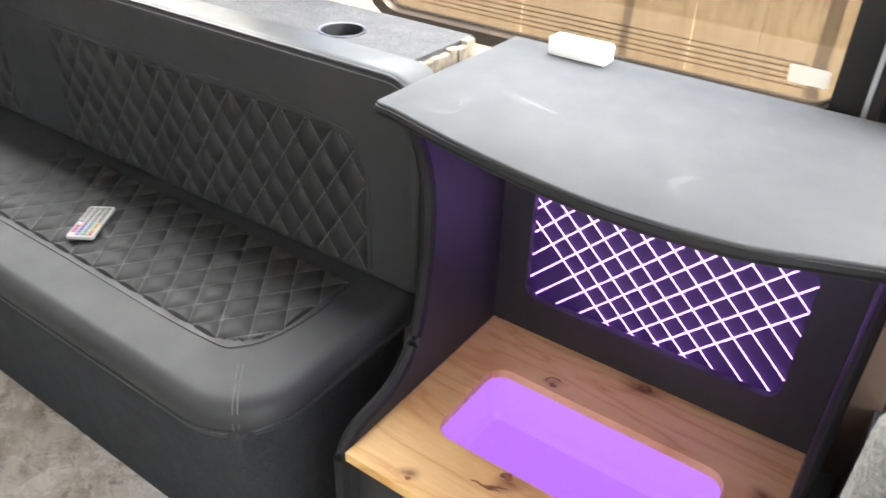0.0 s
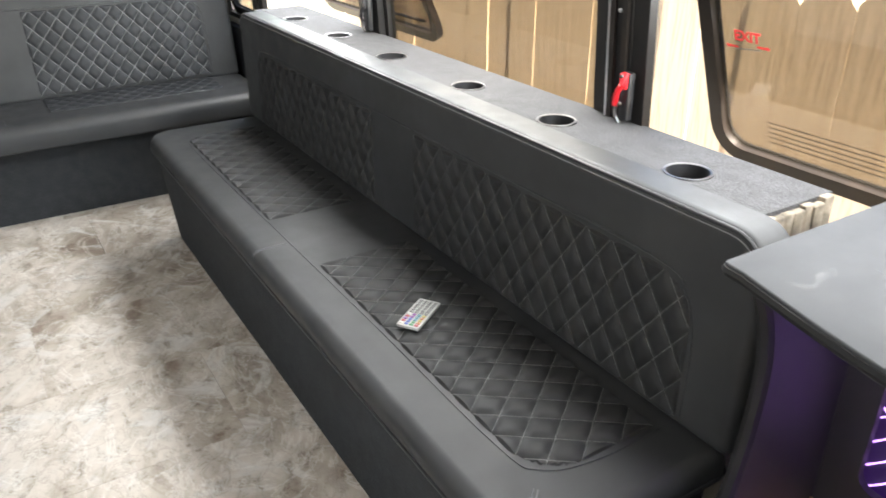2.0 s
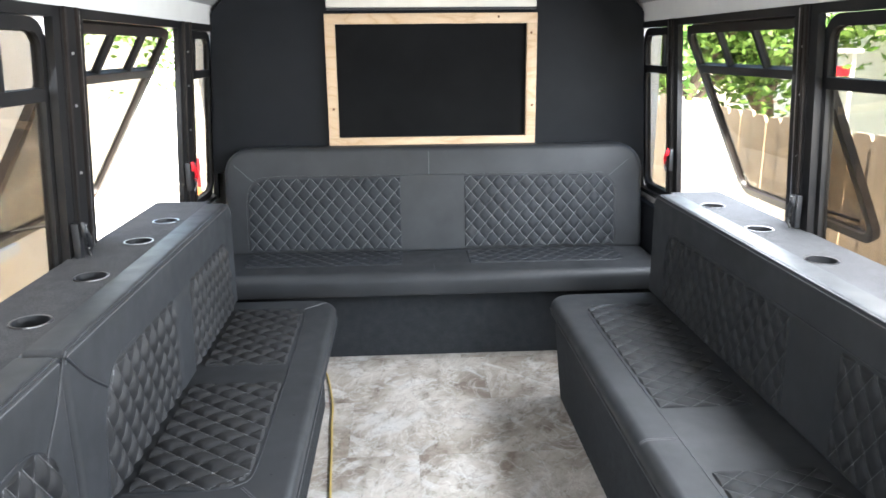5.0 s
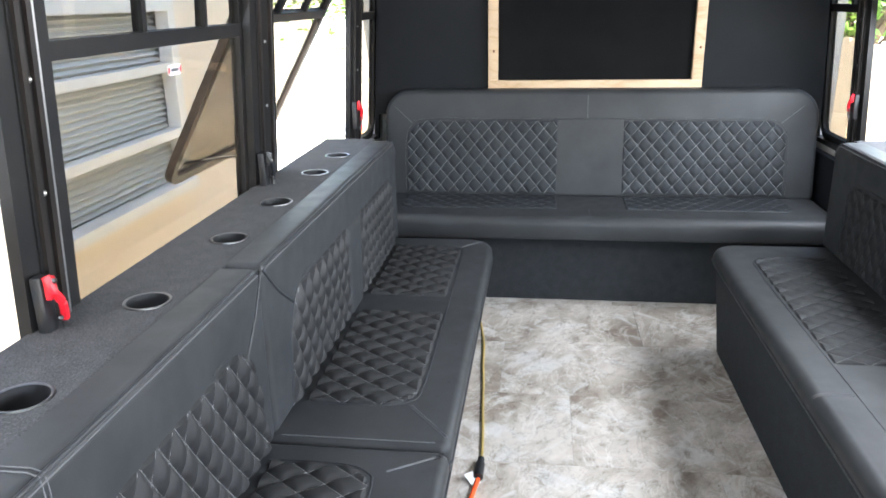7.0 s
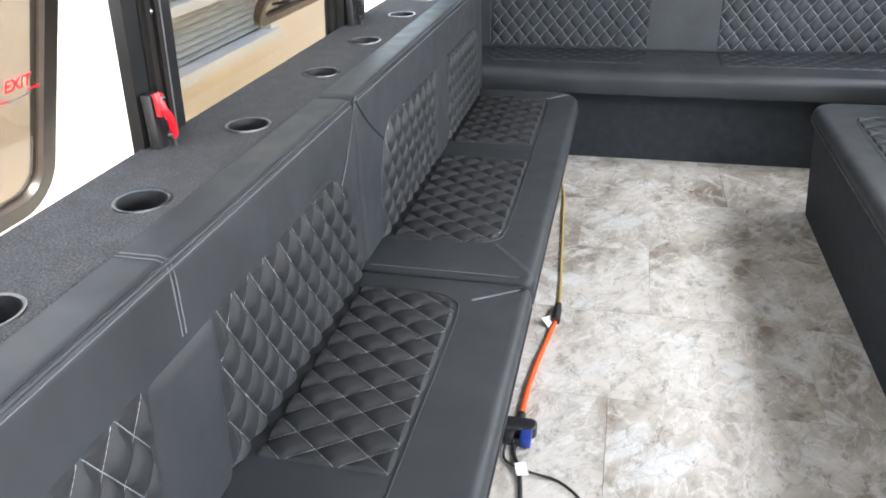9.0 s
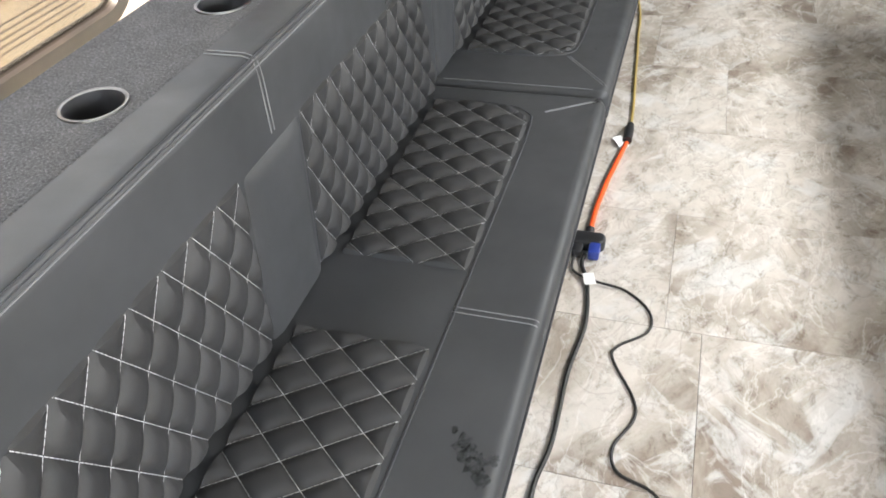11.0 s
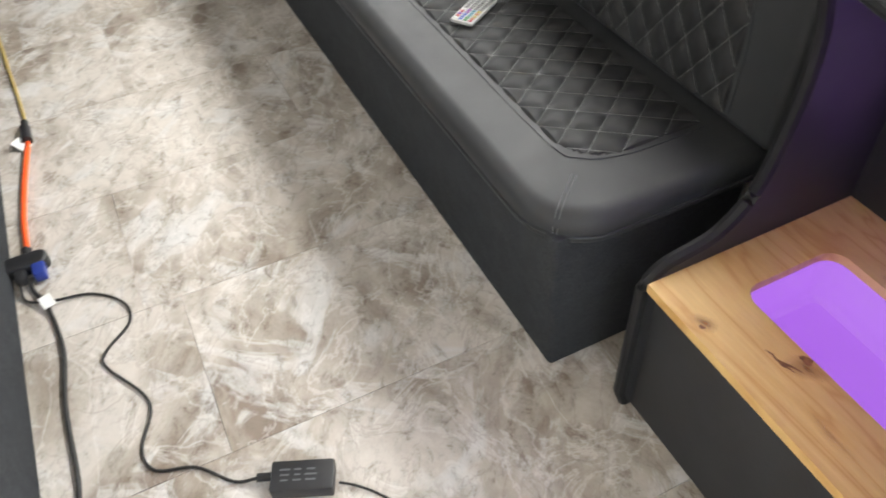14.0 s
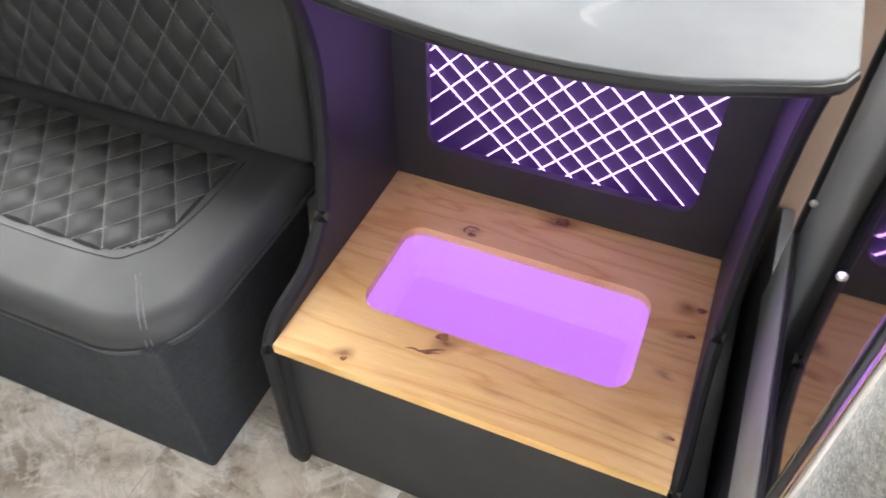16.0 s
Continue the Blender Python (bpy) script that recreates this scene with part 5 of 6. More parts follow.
for p, q in zip(rings, rings[1:]):
    for i in range(len(p)):
        bm.faces.new((p[i], p[(i + 1) % len(p)], q[(i + 1) % len(p)], q[i]))
bmesh.ops.recalc_face_normals(bm, faces=bm.faces)
for f in bm.faces:
    f.normal_flip()
ice_bin = part("ice_bin", bm, M_BASIN, cab, "lit white plastic bin set into the shelf")
bm = bmesh.new()
pad(bm, [(x, y) for x, y in inset(hole, 0.0165)], lambda u, v, w: Vector((u, v, BIN + w)), 0.006, 0.003, 2)
part("bin_floor", bm, M_BASINFLOOR, ice_bin, "glowing floor of the bin", False)

# curved top
top_out = [(0.75, 1.838), (0.742, 1.83)]
curve = [(0.738, 1.80), (0.702, 1.66), (0.678, 1.53), (0.670, 1.42), (0.682, 1.30), (0.712, 1.215), (0.735, 1.155)]
top_out += [(p.x, p.y) for p in smooth_path([(x, y, 0) for x, y in curve], 5)]
top_out += [(0.75, 1.135), (0.775, 1.123), (1.145, 1.123), (1.145, 1.838)]
bm = bmesh.new()
pad(bm, top_out, lambda u, v, w: Vector((u, v, 0.915 + w)), 0.020, 0.004, 3)
top = part("top", bm, M_LAMINATE, cab, "grey vinyl covered bow-front top")
em = bmesh.new()
tube(em, [(x, y, 0.9235) for x, y in inset(top_out, 0.004)[:-2]], 0.0085, 8)
part("edge_band", em, M_EDGE, top, "black rounded edge band")
for pts, w in (([(0.775, 1.722, 0), (0.80, 1.728, 0), (0.822, 1.738, 0), (0.836, 1.730, 0), (0.856, 1.748, 0)], 0.006),
               ([(0.768, 1.75, 0), (0.772, 1.735, 0), (0.780, 1.722, 0)], 0.008),
               ([(0.897, 1.713, 0), (0.890, 1.68, 0), (0.878, 1.645, 0), (0.868, 1.605, 0)], 0.006),
               ([(0.880, 1.69, 0), (0.868, 1.665, 0), (0.860, 1.645, 0)], 0.005),
               ([(0.745, 1.378, 0), (0.760, 1.396, 0), (0.782, 1.398, 0), (0.800, 1.384, 0), (0.812, 1.372, 0)], 0.007)):
    bm = bmesh.new()
    run = smooth_path(pts, 6)
    rows = []
    for i, p in enumerate(run):
        d = (run[min(i + 1, len(run) - 1)] - run[max(i - 1, 0)]).normalized()
        half = Vector((-d.y, d.x, 0)) * w * math.sin(math.pi * (i + 0.6) / (len(run) + 0.2))
        rows.append([bm.verts.new(p + half * q + Vector((0, 0, 0.9354))) for q in (-1, 1)])
    for p, q in zip(rows, rows[1:]):
        bm.faces.new((p[0], q[0], q[1], p[1]))
    part("scuff", bm, M_SCUFF, top, "pale scuff mark", False)

structure("trim_entrance", boxes(((1.125, 0.55, 0.02), (1.16, 1.134, 0.90)), bevel=0.004), M_BROWN, "brown vinyl wall lining by the entrance", "wall lining")

# mirror-faced partition beside the cabinet, with its chrome rail, and a padded stanchion
scr = thing("partition", "mirror-faced entrance partition standing beside the bar cabinet", "partition", at=(0.95, 1.05, 0))
part("mirror_face", boxes(((0.462, 1.088, 0.622), (0.885, 1.092, 0.93))), M_MIRROR, scr, "mirror sheet", False)
part("core", boxes(((0.45, 1.068, 0.47), (0.90, 1.087, 0.95)), bevel=0.003), M_BLACKWOOD, scr, "black board")
part("lower_rail", boxes(((0.455, 1.0875, 0.475), (0.895, 1.097, 0.612)), bevel=0.002), M_PALE, scr, "pale lower rail")
for lo, hi in (((0.886, 1.0875, 0.613), (0.90, 1.096, 0.95)), ((0.45, 1.0875, 0.931), (0.885, 1.096, 0.95)), ((0.455, 1.0875, 0.6125), (0.885, 1.0955, 0.621))):
    part("frame_bar", boxes((lo, hi), bevel=0.002), M_EDGE, scr, "", False)
for x, z in ((0.865, 0.69), (0.60, 0.82)):
    bm = bmesh.new()
    bmesh.ops.create_uvsphere(bm, u_segments=8, v_segments=6, radius=0.005, matrix=Matrix.Translation((x, 1.0925, z)))
    part("screw", bm, M_ALU, scr)
bm = bmesh.new()
tube(bm, [(0.437, 1.078, 0.0), (0.437, 1.078, 0.97)], 0.012, 14)
part("rail", bm, M_CHROME, scr, "chrome tube")
# boards added to keep the dark gap black and hide the lit floor
part("gap_board", boxes(((0.47, 1.066, 0.0), (1.12, 1.0865, 0.469)), ((0.60, 1.100, 0.0), (1.12, 1.130, 0.27))), M_BLACKWOOD, scr, "black board added to keep the gap dark", False)
# ledge coloured black instead of grey, to carry the gap's shade
part("ledge_strip", boxes(((0.60, 1.098, 0.2705), (1.12, 1.132, 0.30)), bevel=0.003), M_EDGE, scr, "ledge strip blackened for the gap's shade")
post = thing("stanchion", "upright stanchion wrapped in light grey carpet", "stanchion", at=(0.265, 1.107, 0))
bm = bmesh.new()
pad(bm, [(0.265 + 0.04 * math.cos(math.tau * i / 24), 1.107 + 0.04 * math.sin(math.tau * i / 24)) for i in range(24)], lambda u, v, w: Vector((u, v, w)), 1.12, 0.015, 3)
part("carpet_wrap", bm, M_FELT, post)
bm = bmesh.new()
tube(bm, [(0.265, 1.107, 1.11), (0.265, 1.107, 1.9)], 0.017, 12)
part("pole", bm, M_CHROME, post, "chrome pole")
box_t = thing("plastic_box", "small white plastic box on the cabinet top by the window", "box", at=(1.1, 1.68, 0.935))
part("body", boxes(((1.09, 1.64, 0.9352), (1.13, 1.745, 0.965)), bevel=0.004), M_WHITEPAINT, box_t)

# ---- remote control ----
rc = Vector((0.6695, 2.569, SEAT + 0.0135))
ang = math.atan2(2.6295 - 2.5575, 0.708 - 0.6005)
rem = thing("remote_control", "thin white remote control with coloured buttons on the seat", "remote control", at=rc)
R3 = Matrix.Rotation(ang, 3, "Z")
bm = bmesh.new()
pad(bm, rounded(0.126, 0.056, (0.004,) * 4, 3), lambda u, v, w: rc + R3 @ Vector((u - 0.063, v - 0.028, w)), 0.007, 0.0015, 2)
part("case", bm, mat("remote plastic", (0.34, 0.34, 0.33), 0.5), rem, "white plastic case")
bm = bmesh.new()
pad(bm, rounded(0.122, 0.052, (0.003,) * 4, 3), lambda u, v, w: rc + R3 @ Vector((u - 0.061, v - 0.026, w - 0.004)), 0.0042, 0.001, 1)
part("back_shell", bm, M_BLACKPLASTIC, rem)
keys = [mat(f"key {i}", c, 0.5) for i, c in enumerate([(0.30, 0.03, 0.05), (0.03, 0.16, 0.06), (0.04, 0.07, 0.28), (0.40, 0.39, 0.37), (0.32, 0.11, 0.03), (0.03, 0.16, 0.21), (0.15, 0.03, 0.21), (0.30, 0.24, 0.05), (0.12, 0.12, 0.12)])]
for i in range(11):
    for j in range(4):
        if i < 5:
            kk = [(0, 1, 2, 3), (4, 1, 2, 0), (7, 5, 2, 6), (4, 5, 6, 0), (7, 5, 6, 3)][i][j]
        else:
            kk = 8
        c = rc + R3 @ Vector((-0.054 + 0.0105 * i, -0.019 + 0.0125 * j, 0.0078))
        bm = bmesh.new()
        obox(bm, c, (0.0065, 0.0085, 0.0018), R3)
        part("button", bm, keys[kk], rem, "", False)

# ---- cables on the floor ----


def cable(name, label, pts, r, material, per=6):
    ob = bmesh.new()
    tube(ob, smooth_path([(x, y, z + r) for x, y, z in pts], per), r, 8)
    t = part(name, ob, material)
    return tagged(t, label, "cable")


cable("yellow_cable", "dirty yellow extension cable along the bench foot", [(-0.60, 4.80, 0), (-0.545, 4.67, 0), (-0.495, 4.37, 0), (-0.482, 4.17, 0), (-0.466, 3.97, 0), (-0.455, 3.80, 0), (-0.440, 3.60, 0), (-0.433, 3.47, 0), (-0.433, 3.41, 0)], 0.005, M_YELLOWCABLE)
oc = cable("orange_cable", "orange extension cable with black plug on the floor", [(-0.433, 3.34, 0), (-0.45, 3.22, 0), (-0.466, 3.10, 0), (-0.478, 2.96, 0), (-0.480, 2.835, 0)], 0.0075, M_ORANGECABLE)
for y0, y1, r in ((3.33, 3.405, 0.015), (3.405, 3.44, 0.011), (2.812, 2.848, 0.013)):
    bm = bmesh.new()
    tube(bm, [(-0.433 if y0 > 3 else -0.480, y0, r), (-0.433 if y0 > 3 else -0.480, y1, r)], r, 10)
    part("plug", bm, M_BLACKPLASTIC, oc, "black plug")
bm = bmesh.new()
obox(bm, Vector((-0.452, 3.325, 0.012)), (0.034, 0.05, 0.0006), Matrix.Rotation(0.7, 3, "Z") @ Matrix.Rotation(0.3, 3, "X"))
part("tag", bm, M_LABEL, oc, "white paper tag", False)

tap = thing("power_tap", "black three-way power tap with a blue plug on the floor", "power tap", at=(-0.485, 2.80, 0))
bm = bmesh.new()
pad(bm, rounded(0.115, 0.05, (0.02,) * 4, 5), lambda u, v, w: Vector((-0.545 + u, 2.762 + v, 0.002 + w)), 0.036, 0.008, 3, 0.004)
part("body", bm, M_BLACKPLASTIC, tap)
bm = bmesh.new()
obox(bm, Vector((-0.455, 2.748, 0.020)), (0.03, 0.05, 0.030), Matrix.Identity(3), 0.005)
part("plug", bm, M_BLUE, tap, "blue plug")
bm = bmesh.new()
obox(bm, Vector((-0.50, 2.746, 0.018)), (0.026, 0.04, 0.026), Matrix.Identity(3), 0.005)
part("plug", bm, M_BLACKPLASTIC, tap, "black plug")

bc = cable("black_cable", "black power cable lying along the bench foot", [(-0.478, 2.735, 0.01), (-0.480, 2.70, 0), (-0.455, 2.63, 0), (-0.437, 2.48, 0), (-0.452, 2.32, 0), (-0.452, 2.12, 0), (-0.468, 2.0, 0), (-0.456, 1.86, 0), (-0.453, 1.70, 0), (-0.46, 1.45, 0), (-0.47, 1.2, 0)], 0.0055, M_CABLE)
bm = bmesh.new()
obox(bm, Vector((-0.452, 2.64, 0.014)), (0.030, 0.045, 0.0006), Matrix.Rotation(0.3, 3, "Z"))
part("tag", bm, M_LABEL, bc, "white paper tag", False)
cable("adapter_cable", "thin black adapter cable looping over the floor", [(-0.505, 2.73, 0.012), (-0.50, 2.675, 0.002), (-0.44, 2.64, 0.006), (-0.355, 2.625, 0), (-0.29, 2.56, 0), (-0.288, 2.49, 0), (-0.35, 2.43, 0), (-0.358, 2.385, 0), (-0.30, 2.28, 0), (-0.292, 2.22, 0), (-0.326, 2.14, 0), (-0.31, 2.08, 0), (-0.237, 2.05, 0), (-0.178, 1.985, 0), (-0.14, 1.968, 0.006), (-0.125, 1.962, 0.01)], 0.0035, M_CABLE)
ad = thing("power_adapter", "black power adapter brick lying on the floor", "power adapter", at=(-0.04, 1.885, 0))
AR = Matrix.Rotation(math.atan2(1.905 - 1.957, 0.027 + 0.09), 3, "Z")
AC = Vector((-0.054, 1.920, 0.0))
bm = bmesh.new()
pad(bm, rounded(0.122, 0.064, (0.005,) * 4, 3), lambda u, v, w: AC + AR @ Vector((u - 0.061, v - 0.032, w + 0.001)), 0.032, 0.003, 2, 0.003)
part("case", bm, M_BLACKPLASTIC, ad)
bm = bmesh.new()
for k, (a, b) in enumerate(((-0.045, -0.022), (-0.018, 0.0), (0.004, 0.03))):
    for j in range(3):
        obox(bm, AC + AR @ Vector(((a + b) / 2, 0.012 - 0.011 * j, 0.0332)), ((b - a) * (0.9 - 0.15 * ((j + k) % 3)), 0.0035, 0.0006), AR)
part("printed_label", bm, M_MARK, ad, "small grey print bars", False)
bm = bmesh.new()
tube(bm, [AC + AR @ Vector((-0.090, 0.008, 0.015)), AC + AR @ Vector((-0.061, 0.008, 0.016))], 0.009, 8)
part("plug", bm, M_BLACKPLASTIC, ad)
cable("output_cable", "thin black cable from the adapter brick", [(0.005, 1.882, 0.012), (0.03, 1.868, 0.002), (0.058, 1.84, 0), (0.085, 1.80, 0), (0.092, 1.765, 0), (0.10, 1.66, 0), (0.14, 1.5, 0), (0.3, 1.3, 0), (0.5, 1.15, 0)], 0.0028, M_CABLE)
cable("wiring", "loose dark red and black wires beside the cabinet", [(0.575, 1.10, 0.0), (0.57, 1.09, 0.15), (0.585, 1.085, 0.30), (0.62, 1.085, 0.345), (0.68, 1.075, 0.33), (0.72, 1.07, 0.25), (0.73, 1.07, 0.0)], 0.0035, M_CABLE)

# ---- outside ----
GROUND = -0.95
bm = bmesh.new()
bmesh.ops.create_grid(bm, x_segments=2, y_segments=2, size=1500, matrix=Matrix.Translation((0, 0, GROUND)))
structure("ground", bm, M_GROUND, "dry grass and bare earth round the bus", "ground", False)

fence = thing("fence", "dog-eared cedar picket fence beside the bus", "fence", at=(1.70, 3, GROUND))
FX, FT, PW = 1.70, 1.17, 0.1478
random.seed(4)
picket = bmesh.new()
prof = [(0, 0), (PW, 0), (PW, FT - GROUND - 0.035), (PW - 0.028, FT - GROUND), (0.028, FT - GROUND), (0, FT - GROUND - 0.035)]
lo = [picket.verts.new((0, y, z)) for y, z in prof]
hi = [picket.verts.new((0.017, y, z)) for y, z in prof]
picket.faces.new(lo)
picket.faces.new(hi[::-1])
for i in range(6):
    picket.faces.new((lo[i], hi[i], hi[(i + 1) % 6], lo[(i + 1) % 6]))
bmesh.ops.recalc_face_normals(picket, faces=picket.faces)
picket_me = mesh_of("picket", picket, M_FENCE, False)
for i in range(64):
    ob = new("picket", picket_me)
    ob.parent = fence
    ob.location = Vector((FX + random.uniform(-0.004, 0.004), 0.2 + i * 0.149, GROUND + random.uniform(-0.02, 0.015))) - Vector(fence.location)
for z in (-0.6, 0.1, 0.85):
    part("rail", boxes(((FX + 0.022, 0.2, z), (FX + 0.06, 9.8, z + 0.09))), M_FENCE, fence, "", False)
for i in range(5):
    part("post", boxes(((FX + 0.062, 0.3 + i * 2.3, GROUND), (FX + 0.15, 0.39 + i * 2.3, 1.1))), M_FENCE, fence, "", False)

house = thing("white_house", "white house with pale green siding behind the fence", "house", at=(8, 9, GROUND))
part("wall", boxes(((6.5, 5.5, GROUND), (11, 16, 2.4))), M_SIDING, house, "", False)
for i in range(14):
    part("siding_board", boxes(((6.46, 5.5, 0.2 + 0.16 * i), (6.51, 8.8, 0.345 + 0.16 * i))), M_SIDING, house, "pale green siding board", False)
bm = bmesh.new()
v = [bm.verts.new(p) for p in ((6.0, 5.0, 2.3), (6.0, 16.4, 2.3), (8.8, 16.4, 3.7), (8.8, 5.0, 3.7), (11.5, 5.0, 2.3), (11.5, 16.4, 2.3))]
bm.faces.new((v[0], v[1], v[2], v[3]))
bm.faces.new((v[3], v[2], v[5], v[4]))
bm.faces.new((v[0], v[3], v[4]))
bm.faces.new((v[1], v[5], v[2]))
bm.faces.new((v[0], v[4], v[5], v[1]))
part("roof", bm, M_ROOF, house, "grey shingle roof", False)
part("fascia", boxes(((5.95, 4.95, 2.18), (6.02, 16.4, 2.36))), M_WHITEPAINT, house, "", False)

near_house = thing("stucco_house", "tan stucco house with a white louvred window", "house", at=(-3, 3.5, GROUND))
HX = -2.35
WY0, WY1, WZ0, WZ1 = 3.98, 5.52, 0.42, 1.50
for lo, hi in (((HX - 0.2, -3, GROUND), (HX, WY0, 2.3)), ((HX - 0.2, WY1, GROUND), (HX, 6.4, 2.3)), ((HX - 0.2, WY0, GROUND), (HX, WY1, WZ0)), ((HX - 0.2, WY0, WZ1), (HX, WY1, 2.3))):
    part("wall", boxes((lo, hi)), M_STUCCO, near_house, "", False)
part("side_wall", boxes(((HX - 6, 6.2, GROUND), (HX - 0.2, 6.4, 2.3))), M_STUCCO, near_house, "", False)
part("roof", boxes(((HX - 6.5, -3.5, 2.3), (HX + 0.08, 6.8, 2.42))), M_ROOF, near_house, "", False)
wnd = part("window", boxes(((HX - 0.12, WY0, WZ0), (HX - 0.10, WY1, WZ1))), M_BLIND, near_house, "white framed louvred window", False)
for lo, hi in (((HX - 0.06, WY0, WZ1 - 0.07), (HX + 0.02, WY1, WZ1)), ((HX - 0.06, WY0, WZ0), (HX + 0.05, WY1, WZ0 + 0.06)), ((HX - 0.06, WY1 - 0.08, WZ0 + 0.06), (HX + 0.02, WY1, WZ1 - 0.07)), ((HX - 0.06, WY0, WZ0 + 0.06), (HX + 0.02, WY0 + 0.08, WZ1 - 0.07)), ((HX - 0.06, WY0 + 0.08, 0.735), (HX + 0.015, WY1 - 0.08, 0.785)), ((HX - 0.06, WY0 + 0.08, 1.105), (HX + 0.015, WY1 - 0.08, 1.155))):
    part("frame_bar", boxes((lo, hi), bevel=0.004), M_WHITEPAINT, wnd, "", False)
for i in range(28):
    z = WZ0 + 0.075 + i * 0.034
    bm = bmesh.new()
    obox(bm, Vector((HX - 0.075, (WY0 + WY1) / 2, z)), (0.03, WY1 - WY0 - 0.14, 0.004), Matrix.Rotation(radians(35), 3, "Y"))
    part("slat", bm, M_BLIND, wnd, "", False)


def tree(x, y, h, r, seed):
    random.seed(seed)
    t = thing("tree", "leafy green tree beyond the fence", "tree", "garden trees", at=(x, y, GROUND))
    bm = bmesh.new()
    base = Vector((x, y, GROUND))
    tips = []
    tube(bm, smooth_path([base, base + Vector((0.1, 0.05, h * 0.3)), base + Vector((0.0, 0.1, h * 0.55))], 4), 0.13, 8)
    for i in range(7):
        a = math.tau * i / 7 + random.random()
        tip = base + Vector((math.cos(a) * r * 0.7, math.sin(a) * r * 0.7, h * random.uniform(0.6, 0.95)))
        tube(bm, smooth_path([base + Vector((0, 0.1, h * 0.4)), (base + tip) / 2 + Vector((0, 0, h * 0.25)), tip], 4), 0.045, 6)
        tips.append(tip)
    part("trunk", bm, M_BARK, t, "branching trunk")
    verts, faces = [], []
    for i in range(5200):
        c = random.choice(tips) + Vector((random.gauss(0, r * 0.32), random.gauss(0, r * 0.32), random.gauss(0, r * 0.28)))
        s = random.uniform(0.045, 0.095)
        d = Vector((random.gauss(0, 1), random.gauss(0, 1), random.gauss(0, 0.6))).normalized()
        e = d.cross(Vector((random.gauss(0, 1), random.gauss(0, 1), random.gauss(0, 1)))).normalized()
        k = len(verts)
        verts += [c - d * s, c + e * s * 0.45, c + d * s, c - e * s * 0.45]
        faces.append((k, k + 1, k + 2, k + 3))
    me = bpy.data.meshes.new("crown")
    me.from_pydata([tuple(v) for v in verts], [], faces)
    me.materials.append(M_LEAF)
    ob = new("crown", me)
    ob.parent = t
    ob.location = -Vector(t.location)


tree(3.35, 10.8, 3.7, 1.15, 1)
tree(6.0, 17.5, 5.5, 2.2, 2)
tree(4.6, 11.2, 4.0, 1.3, 3)
tree(-3.5, 15.0, 4.5, 1.8, 4)

canopy = thing("garden_canopy", "white garden canopy with a red valance beyond the fence", "canopy", at=(4.9, 10.1, GROUND))
part("roof", boxes(((4.50, 9.75, 1.41), (5.02, 10.45, 1.46)), bevel=0.01), M_WHITEPAINT, canopy, "white roof")
part("valance", boxes(((4.58, 9.78, 1.16), (4.90, 9.80, 1.27))), M_RED, canopy, "red cloth valance", False)
for px, py in ((4.58, 9.82), (4.93, 9.82), (4.58, 10.36), (4.93, 10.36)):
    part("post", boxes(((px, py, GROUND), (px + 0.05, py + 0.05, 1.4095))), M_WHITEPAINT, canopy, "white post", False)

ladder = thing("ladder", "white ladder standing behind the bus", "ladder", at=(-1.88, 9.2, GROUND))
for dx in (-0.17, 0.17):
    bm = bmesh.new()
    obox(bm, Vector((-1.88 + dx, 9.2, 0.45)), (0.03, 0.06, 2.8), Matrix.Rotation(radians(-8), 3, "X"))
    part("rail", bm, M_ALU, ladder, "", False)
for i in range(9):
    bm = bmesh.new()
    z = -0.75 + 0.29 * i
    tube(bm, [(-2.05, 9.2 + (z - 0.45) * 0.14, z), (-1.71, 9.2 + (z - 0.45) * 0.14, z)], 0.016, 8)
    part("rung", bm, M_ALU, ladder)
pot = thing("orange_crate", "tall orange plastic crate standing on the ground", "crate", at=(-1.83, 8.5, GROUND))
bm = bmesh.new()
pad(bm, rounded(0.5, 0.4, (0.05,) * 4, 4), lambda u, v, w: Vector((-2.08 + u, 8.3 + v, GROUND + w)), 1.24, 0.03, 3)
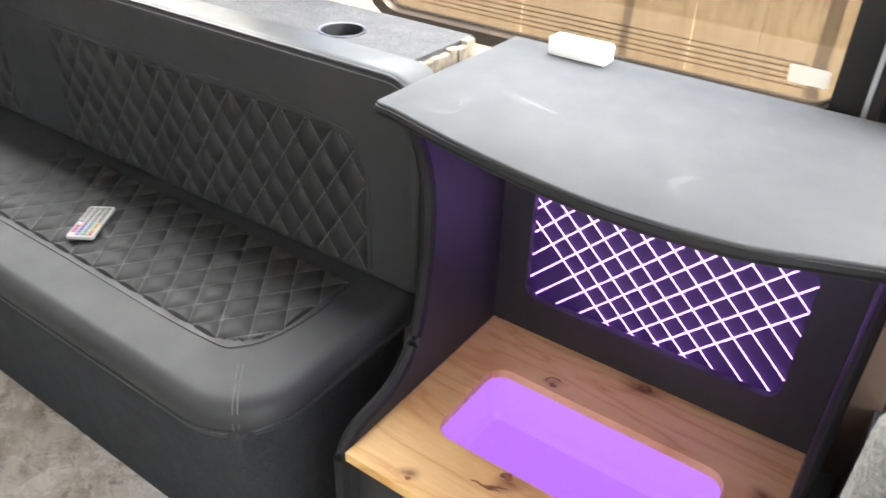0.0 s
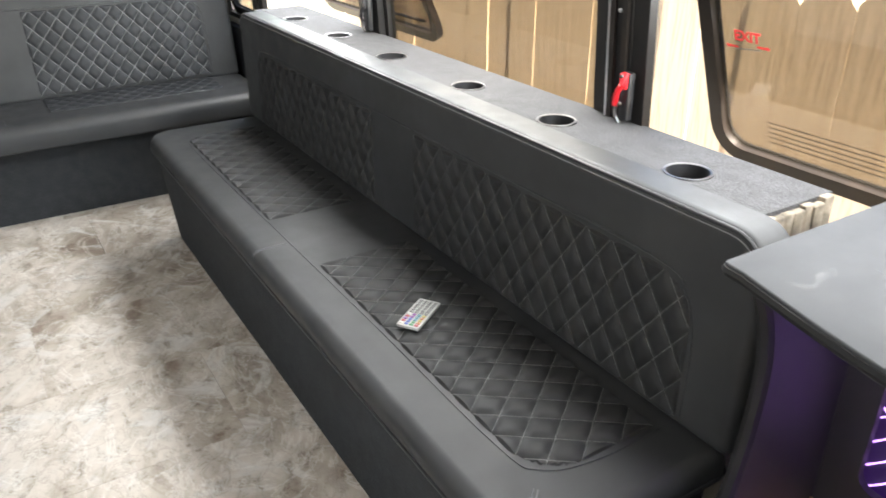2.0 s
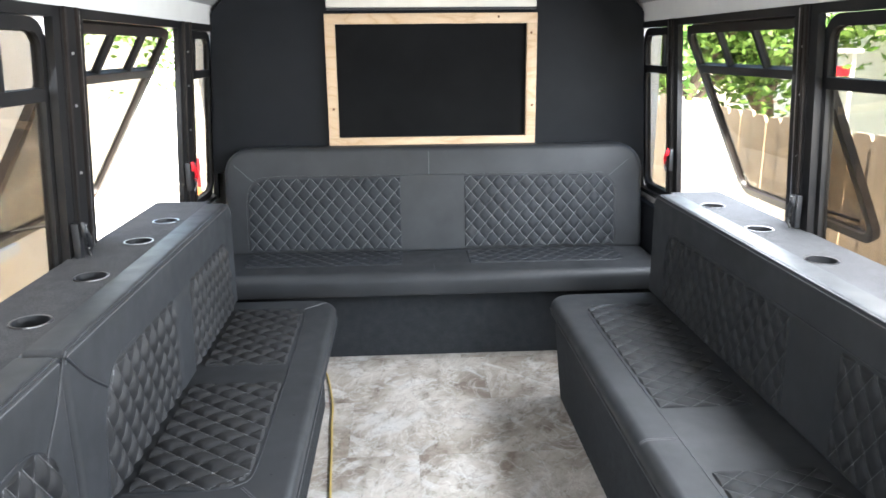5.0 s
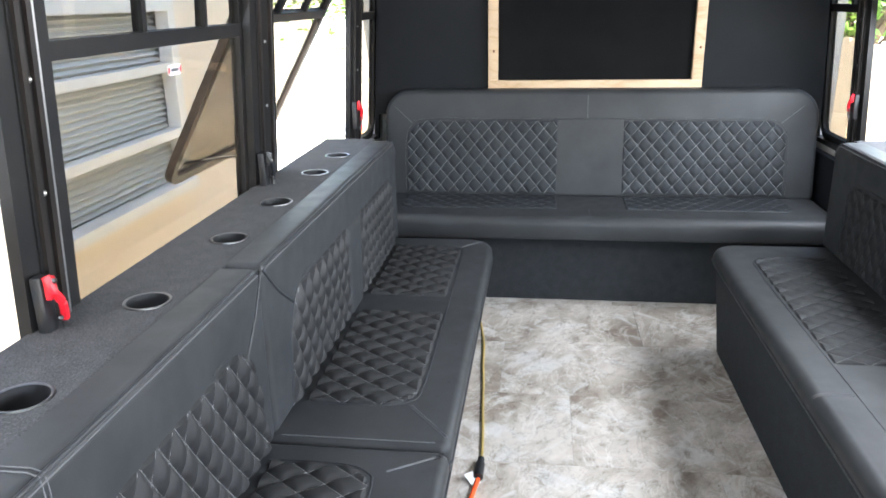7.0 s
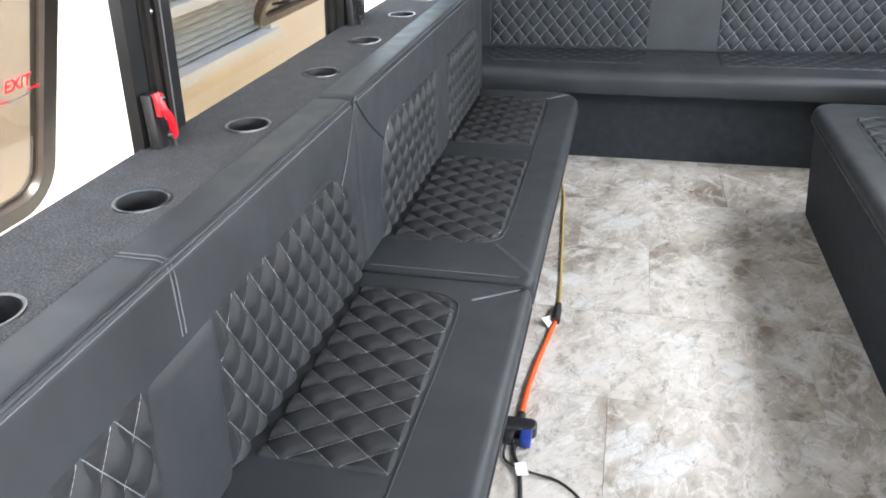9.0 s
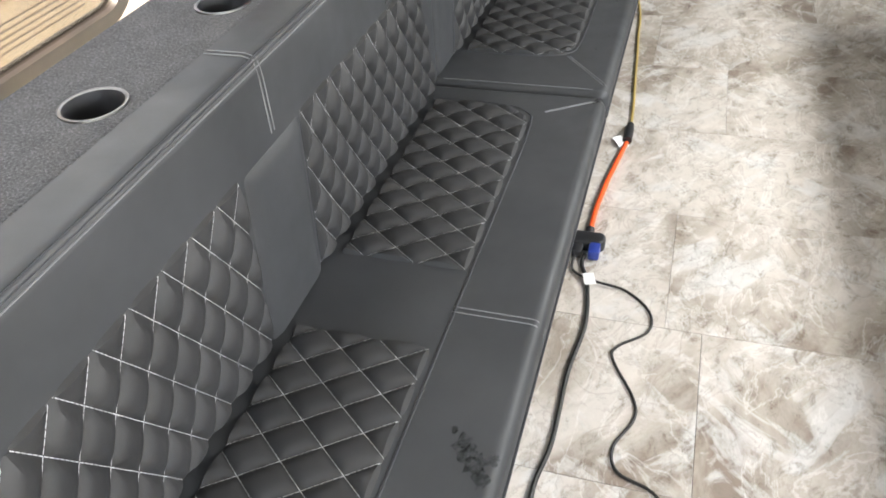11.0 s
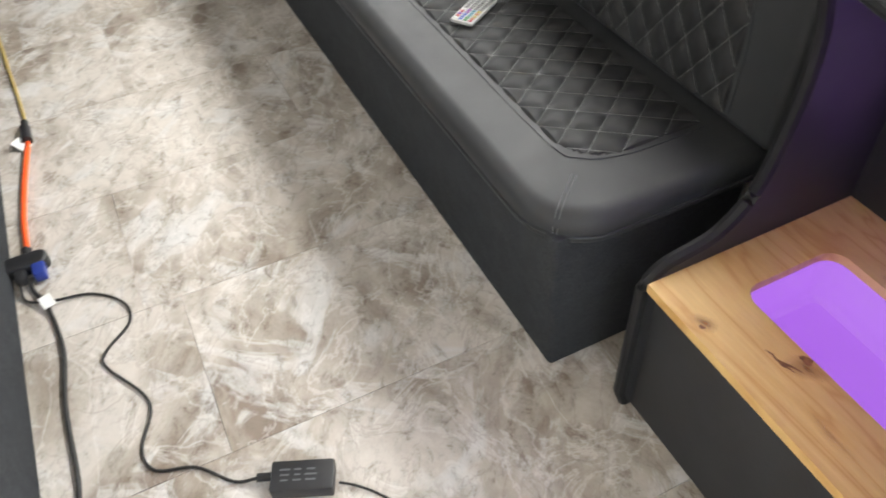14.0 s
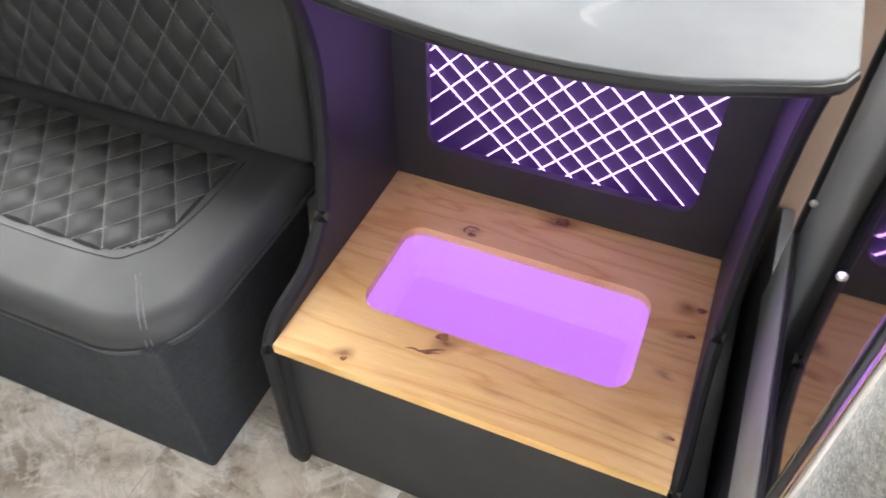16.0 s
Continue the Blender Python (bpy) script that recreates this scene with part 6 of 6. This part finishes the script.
part("body", bm, M_ORANGE, pot)
bin_t = thing("red_cooler", "red plastic cooler on the orange crate", "cooler", at=(-1.83, 8.5, GROUND + 1.24))
bm = bmesh.new()
pad(bm, rounded(0.44, 0.36, (0.05,) * 4, 5), lambda u, v, w: Vector((-2.05 + u, 8.32 + v, GROUND + 1.241 + w)), 0.26, 0.03, 4)
part("body", bm, M_RED, bin_t)

# ---- floor tiles, last ----
TH, TL = 0.4655, 0.931
ROWS = {2.05: -0.163, 2.5155: -0.25, 2.981: -0.60, 3.4465: -0.128, 3.912: -0.40, 4.3775: 0.205}
tile_cache = {}


def tile(x0, y0, x1, y1):
    key = (round(x1 - x0, 3), round(y1 - y0, 3))
    if key not in tile_cache:
        b = bmesh.new()
        w, h = x1 - x0, y1 - y0
        g = 0.0004
        pts = ((g, g, -0.006), (w - g, g, -0.006), (w - g, h - g, -0.006), (g, h - g, -0.006))
        lo = [b.verts.new(p) for p in pts]
        hi = [b.verts.new((x, y, -0.001)) for x, y, _ in pts]
        e = 0.0006
        tp = [b.verts.new(p) for p in ((g + e, g + e, 0), (w - g - e, g + e, 0), (w - g - e, h - g - e, 0), (g + e, h - g - e, 0))]
        for p, q in ((lo, hi), (hi, tp)):
            for i in range(4):
                b.faces.new((p[i], p[(i + 1) % 4], q[(i + 1) % 4], q[i]))
        b.faces.new(tp)
        tile_cache[key] = mesh_of("tile", b, M_TILE, False)
    ob = new("tile", tile_cache[key])
    ob.parent = floor
    ob.location = (x0, y0, 0)


y = 2.05 - 7 * TH
i = 0
while y < 5.6:
    y1 = min(y + TH, 5.61)
    off = min(ROWS.items(), key=lambda kv: abs(kv[0] - y))
    off = off[1] if abs(off[0] - y) < 0.1 else -0.3 + 0.41 * (i % 3)
    x = off - 2 * TL
    while x < 1.16:
        a, b2 = max(x, -1.16), min(x + TL, 1.16)
        if b2 - a > 0.02 and y1 - max(y, Y0) > 0.02:
            tile(a, max(y, Y0 + 0.005), b2, y1)
        x += TL
    y += TH
    i += 1
